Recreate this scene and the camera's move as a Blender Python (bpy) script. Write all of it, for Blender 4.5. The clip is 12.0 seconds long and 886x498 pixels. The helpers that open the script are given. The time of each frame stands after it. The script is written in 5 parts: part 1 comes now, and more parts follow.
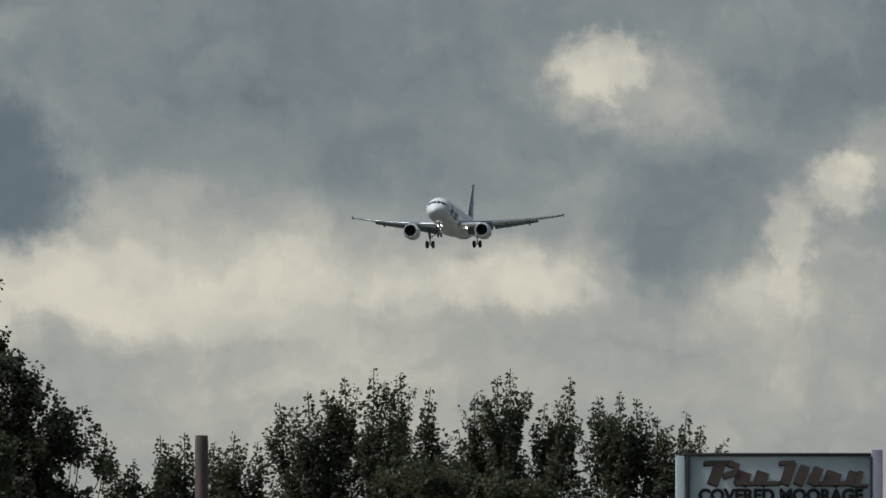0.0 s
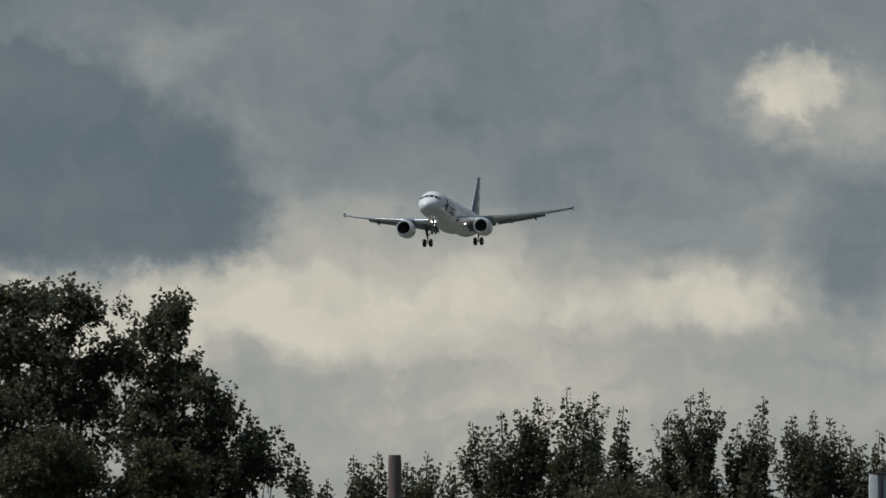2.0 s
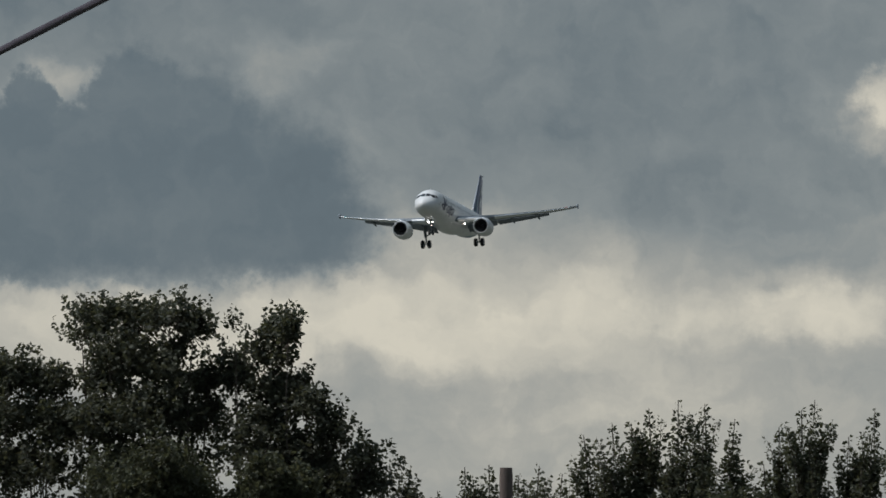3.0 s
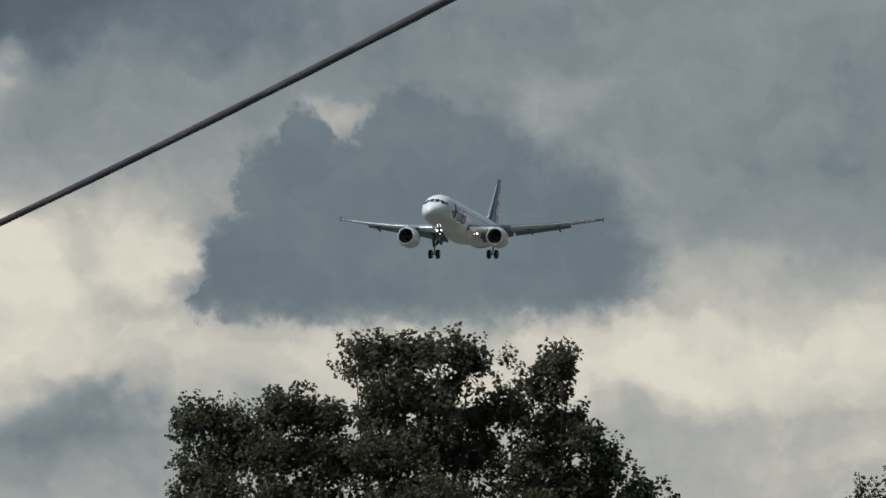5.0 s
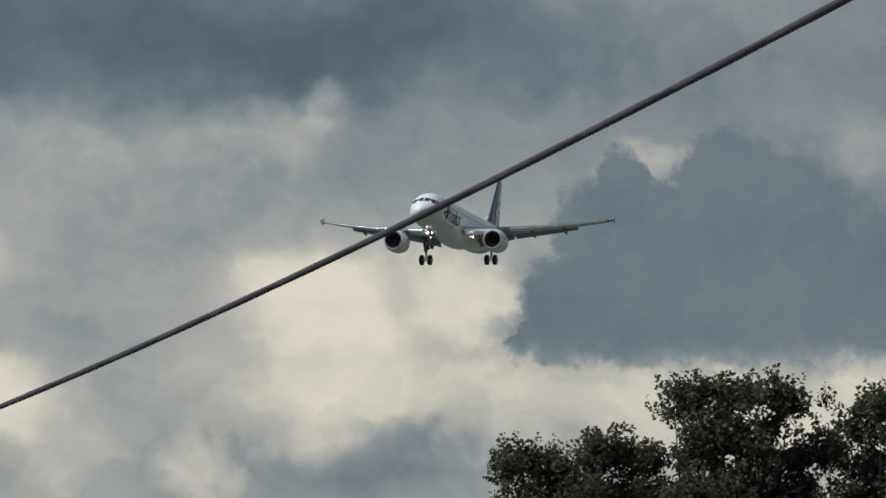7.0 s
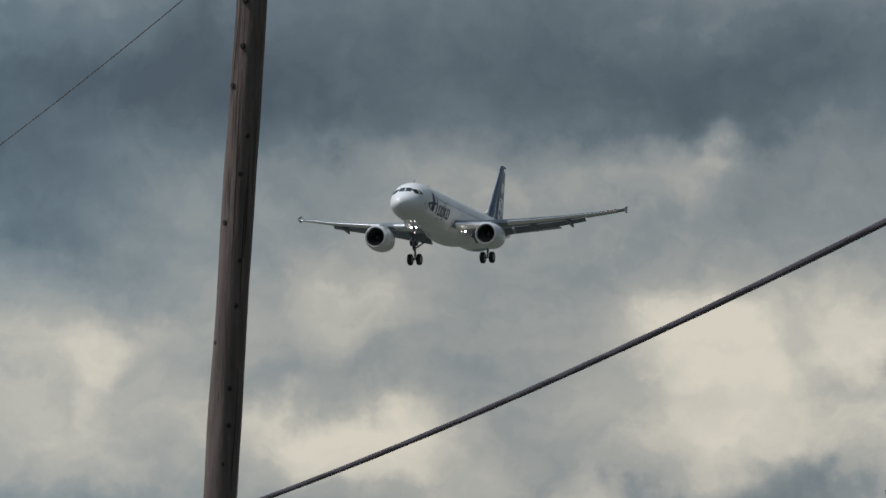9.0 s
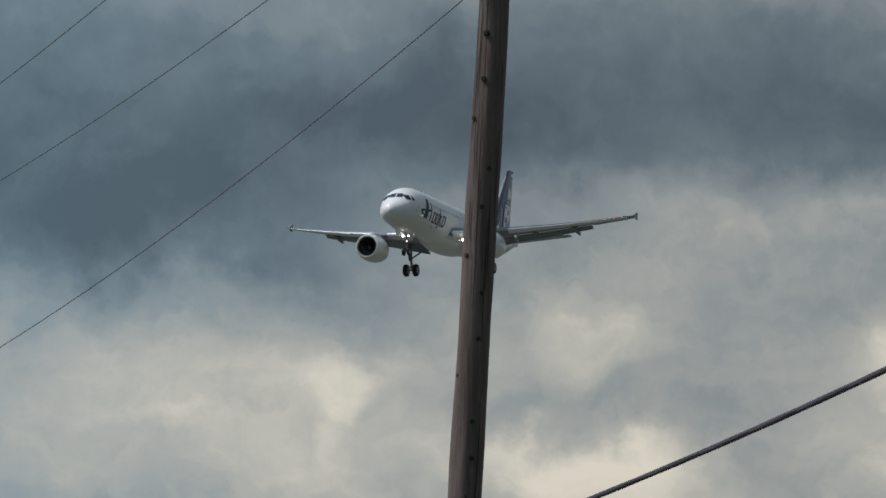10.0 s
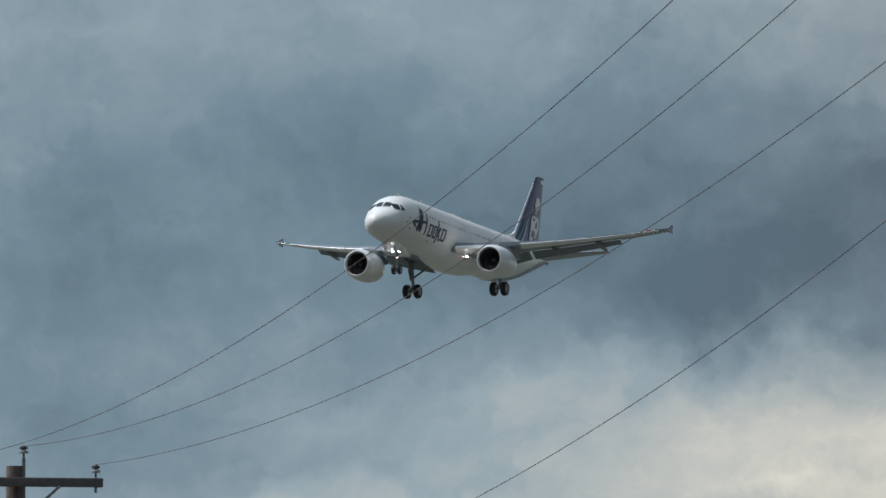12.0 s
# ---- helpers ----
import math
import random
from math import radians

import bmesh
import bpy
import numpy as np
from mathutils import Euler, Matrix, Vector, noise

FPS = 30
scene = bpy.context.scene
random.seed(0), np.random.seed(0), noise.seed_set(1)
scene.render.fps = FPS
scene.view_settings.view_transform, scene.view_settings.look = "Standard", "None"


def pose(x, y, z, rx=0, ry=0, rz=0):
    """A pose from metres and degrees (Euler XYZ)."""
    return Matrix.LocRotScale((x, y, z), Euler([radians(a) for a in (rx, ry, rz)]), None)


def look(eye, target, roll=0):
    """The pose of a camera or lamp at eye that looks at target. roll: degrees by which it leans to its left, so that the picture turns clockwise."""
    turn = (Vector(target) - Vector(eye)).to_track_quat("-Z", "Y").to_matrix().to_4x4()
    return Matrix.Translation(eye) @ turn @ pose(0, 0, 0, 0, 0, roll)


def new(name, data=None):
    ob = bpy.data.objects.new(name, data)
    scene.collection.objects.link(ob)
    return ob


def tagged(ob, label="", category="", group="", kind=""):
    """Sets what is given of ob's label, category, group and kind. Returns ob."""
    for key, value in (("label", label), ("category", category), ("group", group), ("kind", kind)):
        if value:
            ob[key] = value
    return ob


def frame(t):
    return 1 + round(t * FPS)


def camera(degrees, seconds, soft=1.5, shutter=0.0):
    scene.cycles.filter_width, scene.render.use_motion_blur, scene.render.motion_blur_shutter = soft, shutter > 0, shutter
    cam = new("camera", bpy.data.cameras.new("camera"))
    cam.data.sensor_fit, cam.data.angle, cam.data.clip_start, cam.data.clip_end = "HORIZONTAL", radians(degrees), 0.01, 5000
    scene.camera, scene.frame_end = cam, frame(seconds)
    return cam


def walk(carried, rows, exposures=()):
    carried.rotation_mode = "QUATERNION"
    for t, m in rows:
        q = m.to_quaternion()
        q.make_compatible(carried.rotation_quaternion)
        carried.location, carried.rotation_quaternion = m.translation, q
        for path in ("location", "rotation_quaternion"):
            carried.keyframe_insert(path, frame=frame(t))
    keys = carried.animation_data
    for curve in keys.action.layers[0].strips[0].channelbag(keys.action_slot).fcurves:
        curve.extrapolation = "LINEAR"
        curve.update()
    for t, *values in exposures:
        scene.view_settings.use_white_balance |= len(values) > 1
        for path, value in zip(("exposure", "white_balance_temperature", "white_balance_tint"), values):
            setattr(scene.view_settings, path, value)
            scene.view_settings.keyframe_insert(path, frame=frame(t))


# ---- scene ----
# ---------------------------------------------------------------- camera and its pan
EYE = Vector((0.0, 0.0, 1.6))


def aim(pan, tilt, lean):
    """Camera pose at the eye: pan to the left, tilt up and lean to the right, in degrees."""
    way = Vector((-math.sin(radians(pan)) * math.cos(radians(tilt)), math.cos(radians(pan)) * math.cos(radians(tilt)), math.sin(radians(tilt))))
    return look(EYE, EYE + way * 100.0, -lean)


cam = camera(4.6047, 12.0, soft=1.65)
PAN = [
    (0.0, 0.0000, 4.1527, 0.000), (0.5, 0.2407, 4.1753, 0.020), (1.0, 0.4830, 4.1949, 0.025), (1.5, 0.7413, 4.2254, 0.020),
    (2.0, 1.0055, 4.2537, 0.030), (2.5, 1.2742, 4.2854, 0.025), (3.0, 1.5850, 4.3197, 0.020), (3.2, 1.7252, 4.3372, 0.010),
    (5.0, 3.0175, 4.5132, -0.042), (5.5, 3.4329, 4.5624, -0.049), (6.0, 3.8139, 4.6075, -0.018), (6.5, 4.2396, 4.6634, -0.020),
    (7.0, 4.6773, 4.7280, -0.060), (7.2, 4.8590, 4.7450, -0.100), (8.8, 6.5078, 4.9124, -0.200), (9.0, 6.7450, 4.9320, -0.178),
    (9.5, 7.3632, 5.0062, -0.151), (10.0, 8.0069, 5.0978, -0.060), (10.5, 8.7011, 5.1993, -0.040), (11.0, 9.5226, 5.3074, 0.080),
    (11.5, 10.3589, 5.3967, 0.100), (12.0, 11.1874, 5.4646, 0.061),
]
# the film camera's automatic exposure
STOPS = [(0.0, -0.08, 6500, 11), (2.0, -0.16, 6500, 11), (3.2, -0.12, 6500, 11), (5.0, 0.06, 6500, 12), (6.0, 0.12, 6500, 12), (7.2, 0.0, 6500, 12),
         (8.8, -0.08, 6500, 12), (9.5, -0.04, 6500, 12), (10.5, 0.0, 6500, 12), (11.2, 0.17, 6500, 12), (12.0, 0.30, 6500, 12)]
walk(cam, [(t, aim(p, e, r)) for t, p, e, r in PAN], STOPS)

# ---------------------------------------------------------------- sky: broken overcast, described by azimuth and elevation in degrees
# each entry: azimuth, elevation, half width, half height, weight, softness of the rim
CLEAR_PUFFS = [
    (0.84, 5.12, 0.25, 0.17, 0.3, 0.45),
    (0.99, 5.01, 0.382, 0.206, 0.2, 0.8),
    (1.27, 4.85, 0.264, 0.176, 0.15, 0.9),
    (0.72, 4.96, 0.206, 0.117, 0.12, 0.8),
    (2.07, 4.49, 0.162, 0.147, 0.3, 0.6),
    (2.28, 4.68, 0.176, 0.206, 0.22, 0.7),
    (1.81, 4.21, 0.106, 0.279, 0.26, 0.7),
    (2.04, 4.27, 0.441, 0.441, 0.1, 1.0),
    (0.36, 3.98, 0.382, 0.123, 0.2, 0.8),
    (-0.42, 3.94, 0.382, 0.07, 0.1, 0.9),
    (1.66, 3.92, 0.352, 0.117, 0.12, 0.9),
    (-0.89, 4.07, 0.47, 0.132, 0.06, 1.0),
]
PATCHES = [
    (-8.13, 5.22, 0.75, 0.40, 0.07, 1.0),
    (-9.31, 5.95, 0.8, 0.5, -0.07, 1.0),
    (-1.95, 4.98, 0.76, 0.5, -0.06, 1.0),
    (-1.33, 3.77, 0.76, 0.18, -0.08, 1.0),
    (-1.57, 3.26, 0.76, 0.18, 0.1, 1.0),
    (1.87, 3.19, 0.94, 0.44, 0.06, 1.0),
    (1.66, 5.27, 0.59, 0.23, 0.08, 1.0),
    (1.19, 4.21, 0.32, 0.35, -0.06, 0.9),
    (2.1, 4.57, 0.12, 0.09, 0.1, 0.6),
    (-1.86, 4.67, 0.41, 0.59, 0.05, 1.0),
    (-3.18, 4.38, 0.18, 0.15, 0.05, 1.0),
    (-9.28, 5.21, 0.82, 0.38, -0.17, 0.7),
    (-8.99, 4.77, 0.76, 0.21, -0.12, 0.9),
    (-5.99, 5.33, 0.97, 0.16, 0.08, 0.7),
    (-5.29, 5.48, 0.12, 0.13, 0.1, 0.6),
    (-9.23, 3.98, 0.76, 0.26, -0.08, 1.0),
    (-8.49, 4.42, 0.15, 0.12, 0.06, 0.7),
    (-6.88, 5.77, 1.53, 0.23, -0.07, 0.9),
    (-5.41, 4.39, 0.73, 0.59, 0.06, 1.0),
    (-9.38, 5.5, 0.97, 0.59, 0.13, 1.0),
    (-12.9, 4.38, 0.76, 0.35, -0.07, 1.0),
    (-9.29, 4.59, 0.68, 0.32, 0.07, 0.6),
    (-9.82, 4.32, 0.44, 0.18, 0.05, 0.7),
    (-12.76, 6.03, 1.03, 0.59, -0.03, 1.0),
]
BRIGHT_PUFFS = [
    (-2.47, 5.29, 0.38, 0.16, 0.17, 0.90),
    (-3.50, 5.17, 0.16, 0.10, 0.20, 0.80),
    (-5.42, 5.41, 0.32, 0.18, 0.15, 0.90),
    (-5.24, 5.51, 0.11, 0.12, 0.16, 0.80),
]
BRIGHT_BANK = [
    (-1.60, 4.04, 1.23, 0.35, 0.06, 1.00),
    (-1.34, 3.92, 0.76, 0.15, 0.08, 1.00),
    (-0.66, 4.01, 0.65, 0.16, 0.12, 1.00),
    (0.46, 4.04, 0.38, 0.15, 0.22, 0.90),
    (-0.07, 3.69, 2.64, 0.38, 0.14, 1.00),
    (1.64, 3.92, 0.32, 0.18, 0.16, 0.90),
    (-3.39, 3.93, 1.53, 0.22, 0.33, 0.80),
    (-1.47, 4.12, 0.50, 0.26, 0.10, 1.00),
    (-4.49, 4.39, 0.24, 0.18, 0.26, 0.80),
    (-5.21, 4.21, 0.59, 0.35, 0.18, 0.90),
]
# the solid cumulus: azimuth, elevation, half width, half height, softness of the rim
CUMULUS_HEADS = [
    (-3.74, 5.02, 0.153, 0.229, 0.22),
    (-3.18, 5.02, 0.279, 0.347, 0.22),
    (-2.92, 4.87, 0.441, 0.367, 0.28),
    (-2.55, 4.64, 0.529, 0.382, 0.38),
    (-2.3, 4.43, 0.367, 0.279, 0.5),
    (-3.86, 4.73, 0.229, 0.367, 0.22),
    (-3.99, 4.4, 0.279, 0.294, 0.22),
    (-4.19, 4.25, 0.182, 0.106, 0.3),
    (-3.33, 4.58, 0.675, 0.499, 0.3),
    (-3.18, 4.32, 1.175, 0.22, 0.3),
    (-3.52, 4.87, 0.352, 0.211, 0.25),
]
GREY_MASSES = [
    (-3.39, 4.68, 2.94, 1.41, 0.05, 1.00),
    (-3.72, 5.44, 0.59, 0.24, -0.08, 1.00),
    (-1.78, 5.24, 0.88, 0.32, -0.08, 1.00),
    (-0.48, 4.80, 1.23, 0.32, -0.10, 1.00),
    (1.40, 4.21, 0.56, 0.38, -0.13, 0.90),
    (-1.19, 5.27, 1.76, 0.32, -0.05, 1.00),
    (-4.51, 5.74, 1.65, 0.29, -0.10, 0.90),
    (-1.62, 5.09, 0.76, 0.41, 0.05, 1.00),
    (-5.15, 3.50, 0.79, 0.26, -0.14, 0.90),
    (-1.13, 4.62, 1.03, 0.26, -0.06, 0.90),
    (-3.18, 4.33, 0.21, 0.16, 0.08, 1.00),
    (-5.45, 4.88, 0.76, 0.26, 0.04, 1.00),
]
LEFT_BRIGHT = [
    (-4.50, 4.44, 0.29, 0.26, 0.18, 0.90),
    (-5.40, 4.33, 0.38, 0.41, 0.26, 0.90),
    (-6.75, 3.71, 0.38, 0.19, 0.18, 0.90),
    (-5.87, 3.54, 0.19, 0.16, 0.26, 0.80),
    (-5.10, 4.48, 0.62, 0.38, 0.14, 0.90),
    (-8.51, 4.45, 0.35, 0.13, 0.13, 0.90),
    (-7.25, 3.95, 0.50, 0.21, 0.22, 0.90),
    (-7.23, 4.66, 0.50, 0.18, 0.06, 1.00),
]
LEFT_BANK = [
    (-9.78, 5.50, 1.91, 0.94, 0.07, 1.00),
    (-6.94, 5.47, 0.88, 0.68, 0.08, 1.00),
    (-8.39, 5.28, 0.65, 0.44, 0.11, 1.00),
    (-8.69, 4.43, 0.97, 0.38, 0.11, 1.00),
    (-9.42, 4.00, 0.82, 0.25, 0.17, 0.80),
    (-8.51, 4.38, 0.26, 0.16, 0.17, 0.80),
    (-8.36, 3.97, 0.53, 0.24, 0.20, 0.80),
    (-7.21, 4.67, 0.35, 0.21, 0.16, 0.90),
    (-7.21, 4.00, 0.47, 0.18, 0.28, 0.80),
    (-9.37, 4.70, 0.68, 0.32, 0.18, 0.90),
    (-11.73, 4.18, 0.44, 0.12, 0.20, 0.90),
    (-7.77, 4.62, 1.23, 0.68, 0.07, 1.00),
]
LEFT_SHADE = [
    (-8.53, 5.34, 1.26, 0.97, -0.13, 1.00),
    (-7.73, 4.81, 0.76, 0.59, -0.05, 1.00),
    (-13.06, 4.59, 0.68, 0.35, -0.09, 1.00),
    (-1.47, 4.68, 0.88, 0.82, 0.06, 1.00),
    (-9.07, 5.73, 0.76, 0.97, 0.07, 1.00),
    (-13.15, 5.53, 1.23, 1.53, -0.07, 1.00),
    (-10.57, 5.52, 1.23, 0.65, -0.06, 1.00),
    (-8.71, 5.87, 1.23, 0.65, -0.10, 1.00),
    (-9.08, 5.23, 0.97, 0.76, 0.06, 1.00),
    (-7.41, 5.48, 0.76, 0.88, 0.09, 1.00),
    (-11.48, 5.78, 0.97, 0.76, -0.06, 1.00),
    (-9.44, 5.06, 0.73, 0.53, -0.05, 1.00),
]
LEFT_DARK = [
    (-10.66, 6.02, 1.12, 0.73, -0.13, 1.00),
    (-12.32, 5.40, 1.12, 0.44, -0.10, 1.00),
    (-9.29, 4.94, 0.94, 0.47, -0.12, 1.00),
    (-9.56, 5.59, 0.88, 0.76, -0.14, 1.00),
    (-9.13, 5.43, 0.94, 0.71, 0.08, 1.00),
    (-8.70, 5.22, 0.88, 0.44, -0.12, 1.00),
    (-9.22, 6.40, 1.12, 0.65, 0.09, 1.00),
    (-9.52, 4.70, 1.23, 0.68, 0.15, 1.00),
    (-6.44, 5.82, 2.35, 0.38, -0.22, 0.70),
    (-4.92, 3.66, 0.47, 0.19, -0.12, 0.90),
    (-7.50, 5.82, 1.91, 0.44, -0.10, 0.80),
    (-9.24, 5.53, 1.47, 0.59, -0.12, 0.90),
    (-10.13, 5.46, 1.23, 0.50, -0.10, 0.90),
    (-11.44, 5.12, 1.91, 0.32, -0.06, 0.90),
    (-12.32, 6.58, 1.47, 0.32, 0.05, 1.00),
    (-9.08, 4.59, 0.59, 0.21, -0.04, 1.00),
]


def sky_world():
    w = bpy.data.worlds.new("overcast_sky")
    w.use_nodes = True
    scene.world = w
    nt = w.node_tree
    nt.nodes.clear()
    N, L = nt.nodes, nt.links

    def put(kind, **kw):
        n = N.new(kind)
        for k, v in kw.items():
            if k == "op":
                n.operation = v
        return n

    def sock(s, v):
        if isinstance(v, bpy.types.NodeSocket):
            L.new(v, s)
        else:
            s.default_value = v

    def mth(op, a, b=0.0, c=0.0, clamp=False):
        n = put("ShaderNodeMath", op=op)
        n.use_clamp = clamp
        sock(n.inputs[0], a), sock(n.inputs[1], b), sock(n.inputs[2], c)
        return n.outputs[0]

    def vec(op, a, b=(0, 0, 0)):
        n = put("ShaderNodeVectorMath", op=op)
        sock(n.inputs[0], a), sock(n.inputs[1], b)
        return n.outputs["Value"] if op == "LENGTH" else n.outputs["Vector"]

    def fbm(co, scale, detail, rough):
        n = put("ShaderNodeTexNoise")
        n.noise_dimensions = "2D"
        sock(n.inputs["Vector"], co)
        n.inputs["Scale"].default_value, n.inputs["Detail"].default_value, n.inputs["Roughness"].default_value = scale, detail, rough
        return n

    def ease(v, lo, hi, a, b):
        n = put("ShaderNodeMapRange")
        n.interpolation_type = "SMOOTHERSTEP"
        sock(n.inputs["Value"], v)
        for i, x in zip((1, 2, 3, 4), (lo, hi, a, b)):
            sock(n.inputs[i], x)
        return n.outputs[0]

    way = put("ShaderNodeTexCoord").outputs["Generated"]
    sep = put("ShaderNodeSeparateXYZ")
    L.new(way, sep.inputs[0])
    azi = mth("MULTIPLY", mth("ARCTAN2", sep.outputs[0], sep.outputs[1]), 57.2958)
    ele = mth("MULTIPLY", mth("ARCSINE", sep.outputs[2]), 57.2958)
    com = put("ShaderNodeCombineXYZ")
    L.new(azi, com.inputs[0]), L.new(ele, com.inputs[1])
    flat = com.outputs[0]
    # billows bend the outlines of the masses at two scales
    big = vec("MULTIPLY", vec("SUBTRACT", fbm(flat, 1.1, 3.0, 0.55).outputs["Color"], (0.5, 0.5, 0.5)), (1.0, 0.6, 0.0))
    fine = vec("MULTIPLY", vec("SUBTRACT", fbm(flat, 4.5, 4.0, 0.6).outputs["Color"], (0.5, 0.5, 0.5)), (0.22, 0.2, 0.0))
    bent = vec("ADD", vec("ADD", flat, big), fine)

    tuft = vec("MULTIPLY", vec("SUBTRACT", fbm(flat, 6.5, 5.0, 0.62).outputs["Color"], (0.5, 0.5, 0.5)), (0.26, 0.24, 0.0))
    crisp = vec("ADD", flat, tuft)

    def mass(u, v, ru, rv, weight, soft, at=bent):
        d = vec("LENGTH", vec("MULTIPLY", vec("SUBTRACT", at, (u, v, 0.0)), (1.0 / ru, 1.0 / rv, 0.0)))
        return ease(d, max(0.0, 1.0 - soft), 1.0 + soft, weight, 0.0)

    def total(parts):
        s = parts[0]
        for p in parts[1:]:
            s = mth("ADD", s, p)
        return s

    stretched = vec("MULTIPLY", flat, (0.55, 1.0, 0.0))
    veil = mth("MULTIPLY", mth("SUBTRACT", fbm(stretched, 1.3, 4.0, 0.45).outputs[0], 0.5), VEIL)
    wisp = mth("MULTIPLY", mth("SUBTRACT", fbm(vec("ADD", bent, fine), 3.2, 4.0, 0.5).outputs[0], 0.5), WISP)
    drift = mth("MULTIPLY", mth("SUBTRACT", fbm(flat, 0.08, 3.0, 0.5).outputs[0], 0.5), 0.25)
    # lighter towards the open band near the horizon
    ground_up = ease(ele, 2.2, 6.4, BASE_LOW, BASE_HIGH)
    tone = total([ground_up, veil, wisp, drift] + [mass(*m) for m in BRIGHT_PUFFS + BRIGHT_BANK + GREY_MASSES + LEFT_BRIGHT + LEFT_BANK + LEFT_SHADE + LEFT_DARK] + [mass(*m, crisp) for m in CLEAR_PUFFS + PATCHES])
    # the one solid cumulus: the union of its heads, with a level base
    heads = [mass(u, v, ru, rv, 1.0, s, crisp) for u, v, ru, rv, s in CUMULUS_HEADS]
    union = heads[0]
    for h in heads[1:]:
        union = mth("MAXIMUM", union, h)
    bsep = put("ShaderNodeSeparateXYZ")
    L.new(crisp, bsep.inputs[0])
    base_cut = ease(bsep.outputs[1], CUMULUS_BASE - 0.16, CUMULUS_BASE + 0.22, 0.0, 1.0)
    cumulus = mth("MULTIPLY", union, base_cut)
    inner = mth("ADD", CUMULUS_TONE, mth("ADD", mth("MULTIPLY", veil, 0.45), mth("MULTIPLY", wisp, 0.5)))
    tone = mth("ADD", mth("MULTIPLY", tone, mth("SUBTRACT", 1.0, cumulus)), mth("MULTIPLY", inner, cumulus))
    ramp = put("ShaderNodeValToRGB")
    els = ramp.color_ramp.elements
    stops = [(0.0, (0.066, 0.090, 0.112)), (0.25, (0.125, 0.162, 0.186)), (0.5, (0.245, 0.276, 0.282)), (0.75, (0.430, 0.430, 0.390)), (1.0, (0.70, 0.665, 0.555))]
    while len(els) < len(stops):
        els.new(0.5)
    for e, (p, c) in zip(els, stops):
        e.position, e.color = p, (*c, 1.0)
    tone = mth("ADD", mth("SMOOTH_MIN", tone, 1.0, 0.35), mth("MULTIPLY", wisp, 0.4))
    streak = mth("MULTIPLY", mth("SUBTRACT", fbm(vec("MULTIPLY", bent, (0.45, 1.5, 0.0)), 2.0, 5.0, 0.55).outputs[0], 0.5), STREAK)
    tone = mth("ADD", tone, mth("MULTIPLY", streak, mth("MULTIPLY", tone, mth("SUBTRACT", 1.0, cumulus))))
    L.new(tone, ramp.inputs[0])
    # clearer, bluer cloud to the left
    cold = put("ShaderNodeValToRGB")
    els = cold.color_ramp.elements
    stops = [(0.0, (0.070, 0.115, 0.150)), (0.25, (0.135, 0.200, 0.245)), (0.5, (0.240, 0.310, 0.345)), (0.75, (0.430, 0.450, 0.425)), (1.0, (0.68, 0.655, 0.560))]
    while len(els) < len(stops):
        els.new(0.5)
    for e, (p, c) in zip(els, stops):
        e.position, e.color = p, (*c, 1.0)
    L.new(tone, cold.inputs[0])
    blend = put("ShaderNodeMix")
    blend.data_type = "RGBA"
    L.new(ease(azi, -12.0, -6.0, 1.0, 0.0), blend.inputs["Factor"])
    L.new(ramp.outputs[0], blend.inputs[6]), L.new(cold.outputs[0], blend.inputs[7])
    # overcast is lighter overhead than near the horizon
    lift = put("ShaderNodeMix")
    lift.data_type = "RGBA"
    L.new(ease(ele, 9.0, 60.0, 0.0, 1.0), lift.inputs["Factor"])
    lift.inputs[6].default_value, lift.inputs[7].default_value = (1, 1, 1, 1), (*ZENITH, 1)
    # and heavier on the side away from the hidden sun
    facing = put("ShaderNodeVectorMath", op="DOT_PRODUCT")
    L.new(way, facing.inputs[0])
    facing.inputs[1].default_value = (math.sin(radians(GLOW_AZ)), math.cos(radians(GLOW_AZ)), 0.0)
    shade = ease(facing.outputs["Value"], -0.55, 0.75, HEAVY, 1.0)
    cloud = put("ShaderNodeVectorMath", op="MULTIPLY")
    L.new(blend.outputs[2], cloud.inputs[0]), L.new(vec("SCALE", lift.outputs[2]), cloud.inputs[1])
    L.new(shade, cloud.inputs[1].links[0].from_node.inputs["Scale"])
    sky = put("ShaderNodeTexSky")
    sky.sky_type, sky.sun_disc, sky.sun_elevation, sky.sun_rotation = "NISHITA", False, radians(SUN_UP), radians(SUN_AZ)
    bg_c, bg_s, mix, out = put("ShaderNodeBackground"), put("ShaderNodeBackground"), put("ShaderNodeMixShader"), put("ShaderNodeOutputWorld")
    L.new(cloud.outputs[0], bg_c.inputs[0]), L.new(sky.outputs[0], bg_s.inputs[0])
    bg_c.inputs[1].default_value, bg_s.inputs[1].default_value, mix.inputs[0].default_value = 1.0, 0.08, 0.06
    L.new(bg_c.outputs[0], mix.inputs[1]), L.new(bg_s.outputs[0], mix.inputs[2]), L.new(mix.outputs[0], out.inputs[0])


STREAK = 0.38
VEIL, WISP, BASE_LOW, BASE_HIGH, ZENITH = 0.31, 0.145, 0.60, 0.37, (2.3, 2.5, 2.8)
CUMULUS_BASE, CUMULUS_TONE = 4.10, 0.265
SUN_UP, SUN_AZ = 52.0, -98.0
GLOW_AZ, HEAVY = -40.0, 0.50
sky_world()

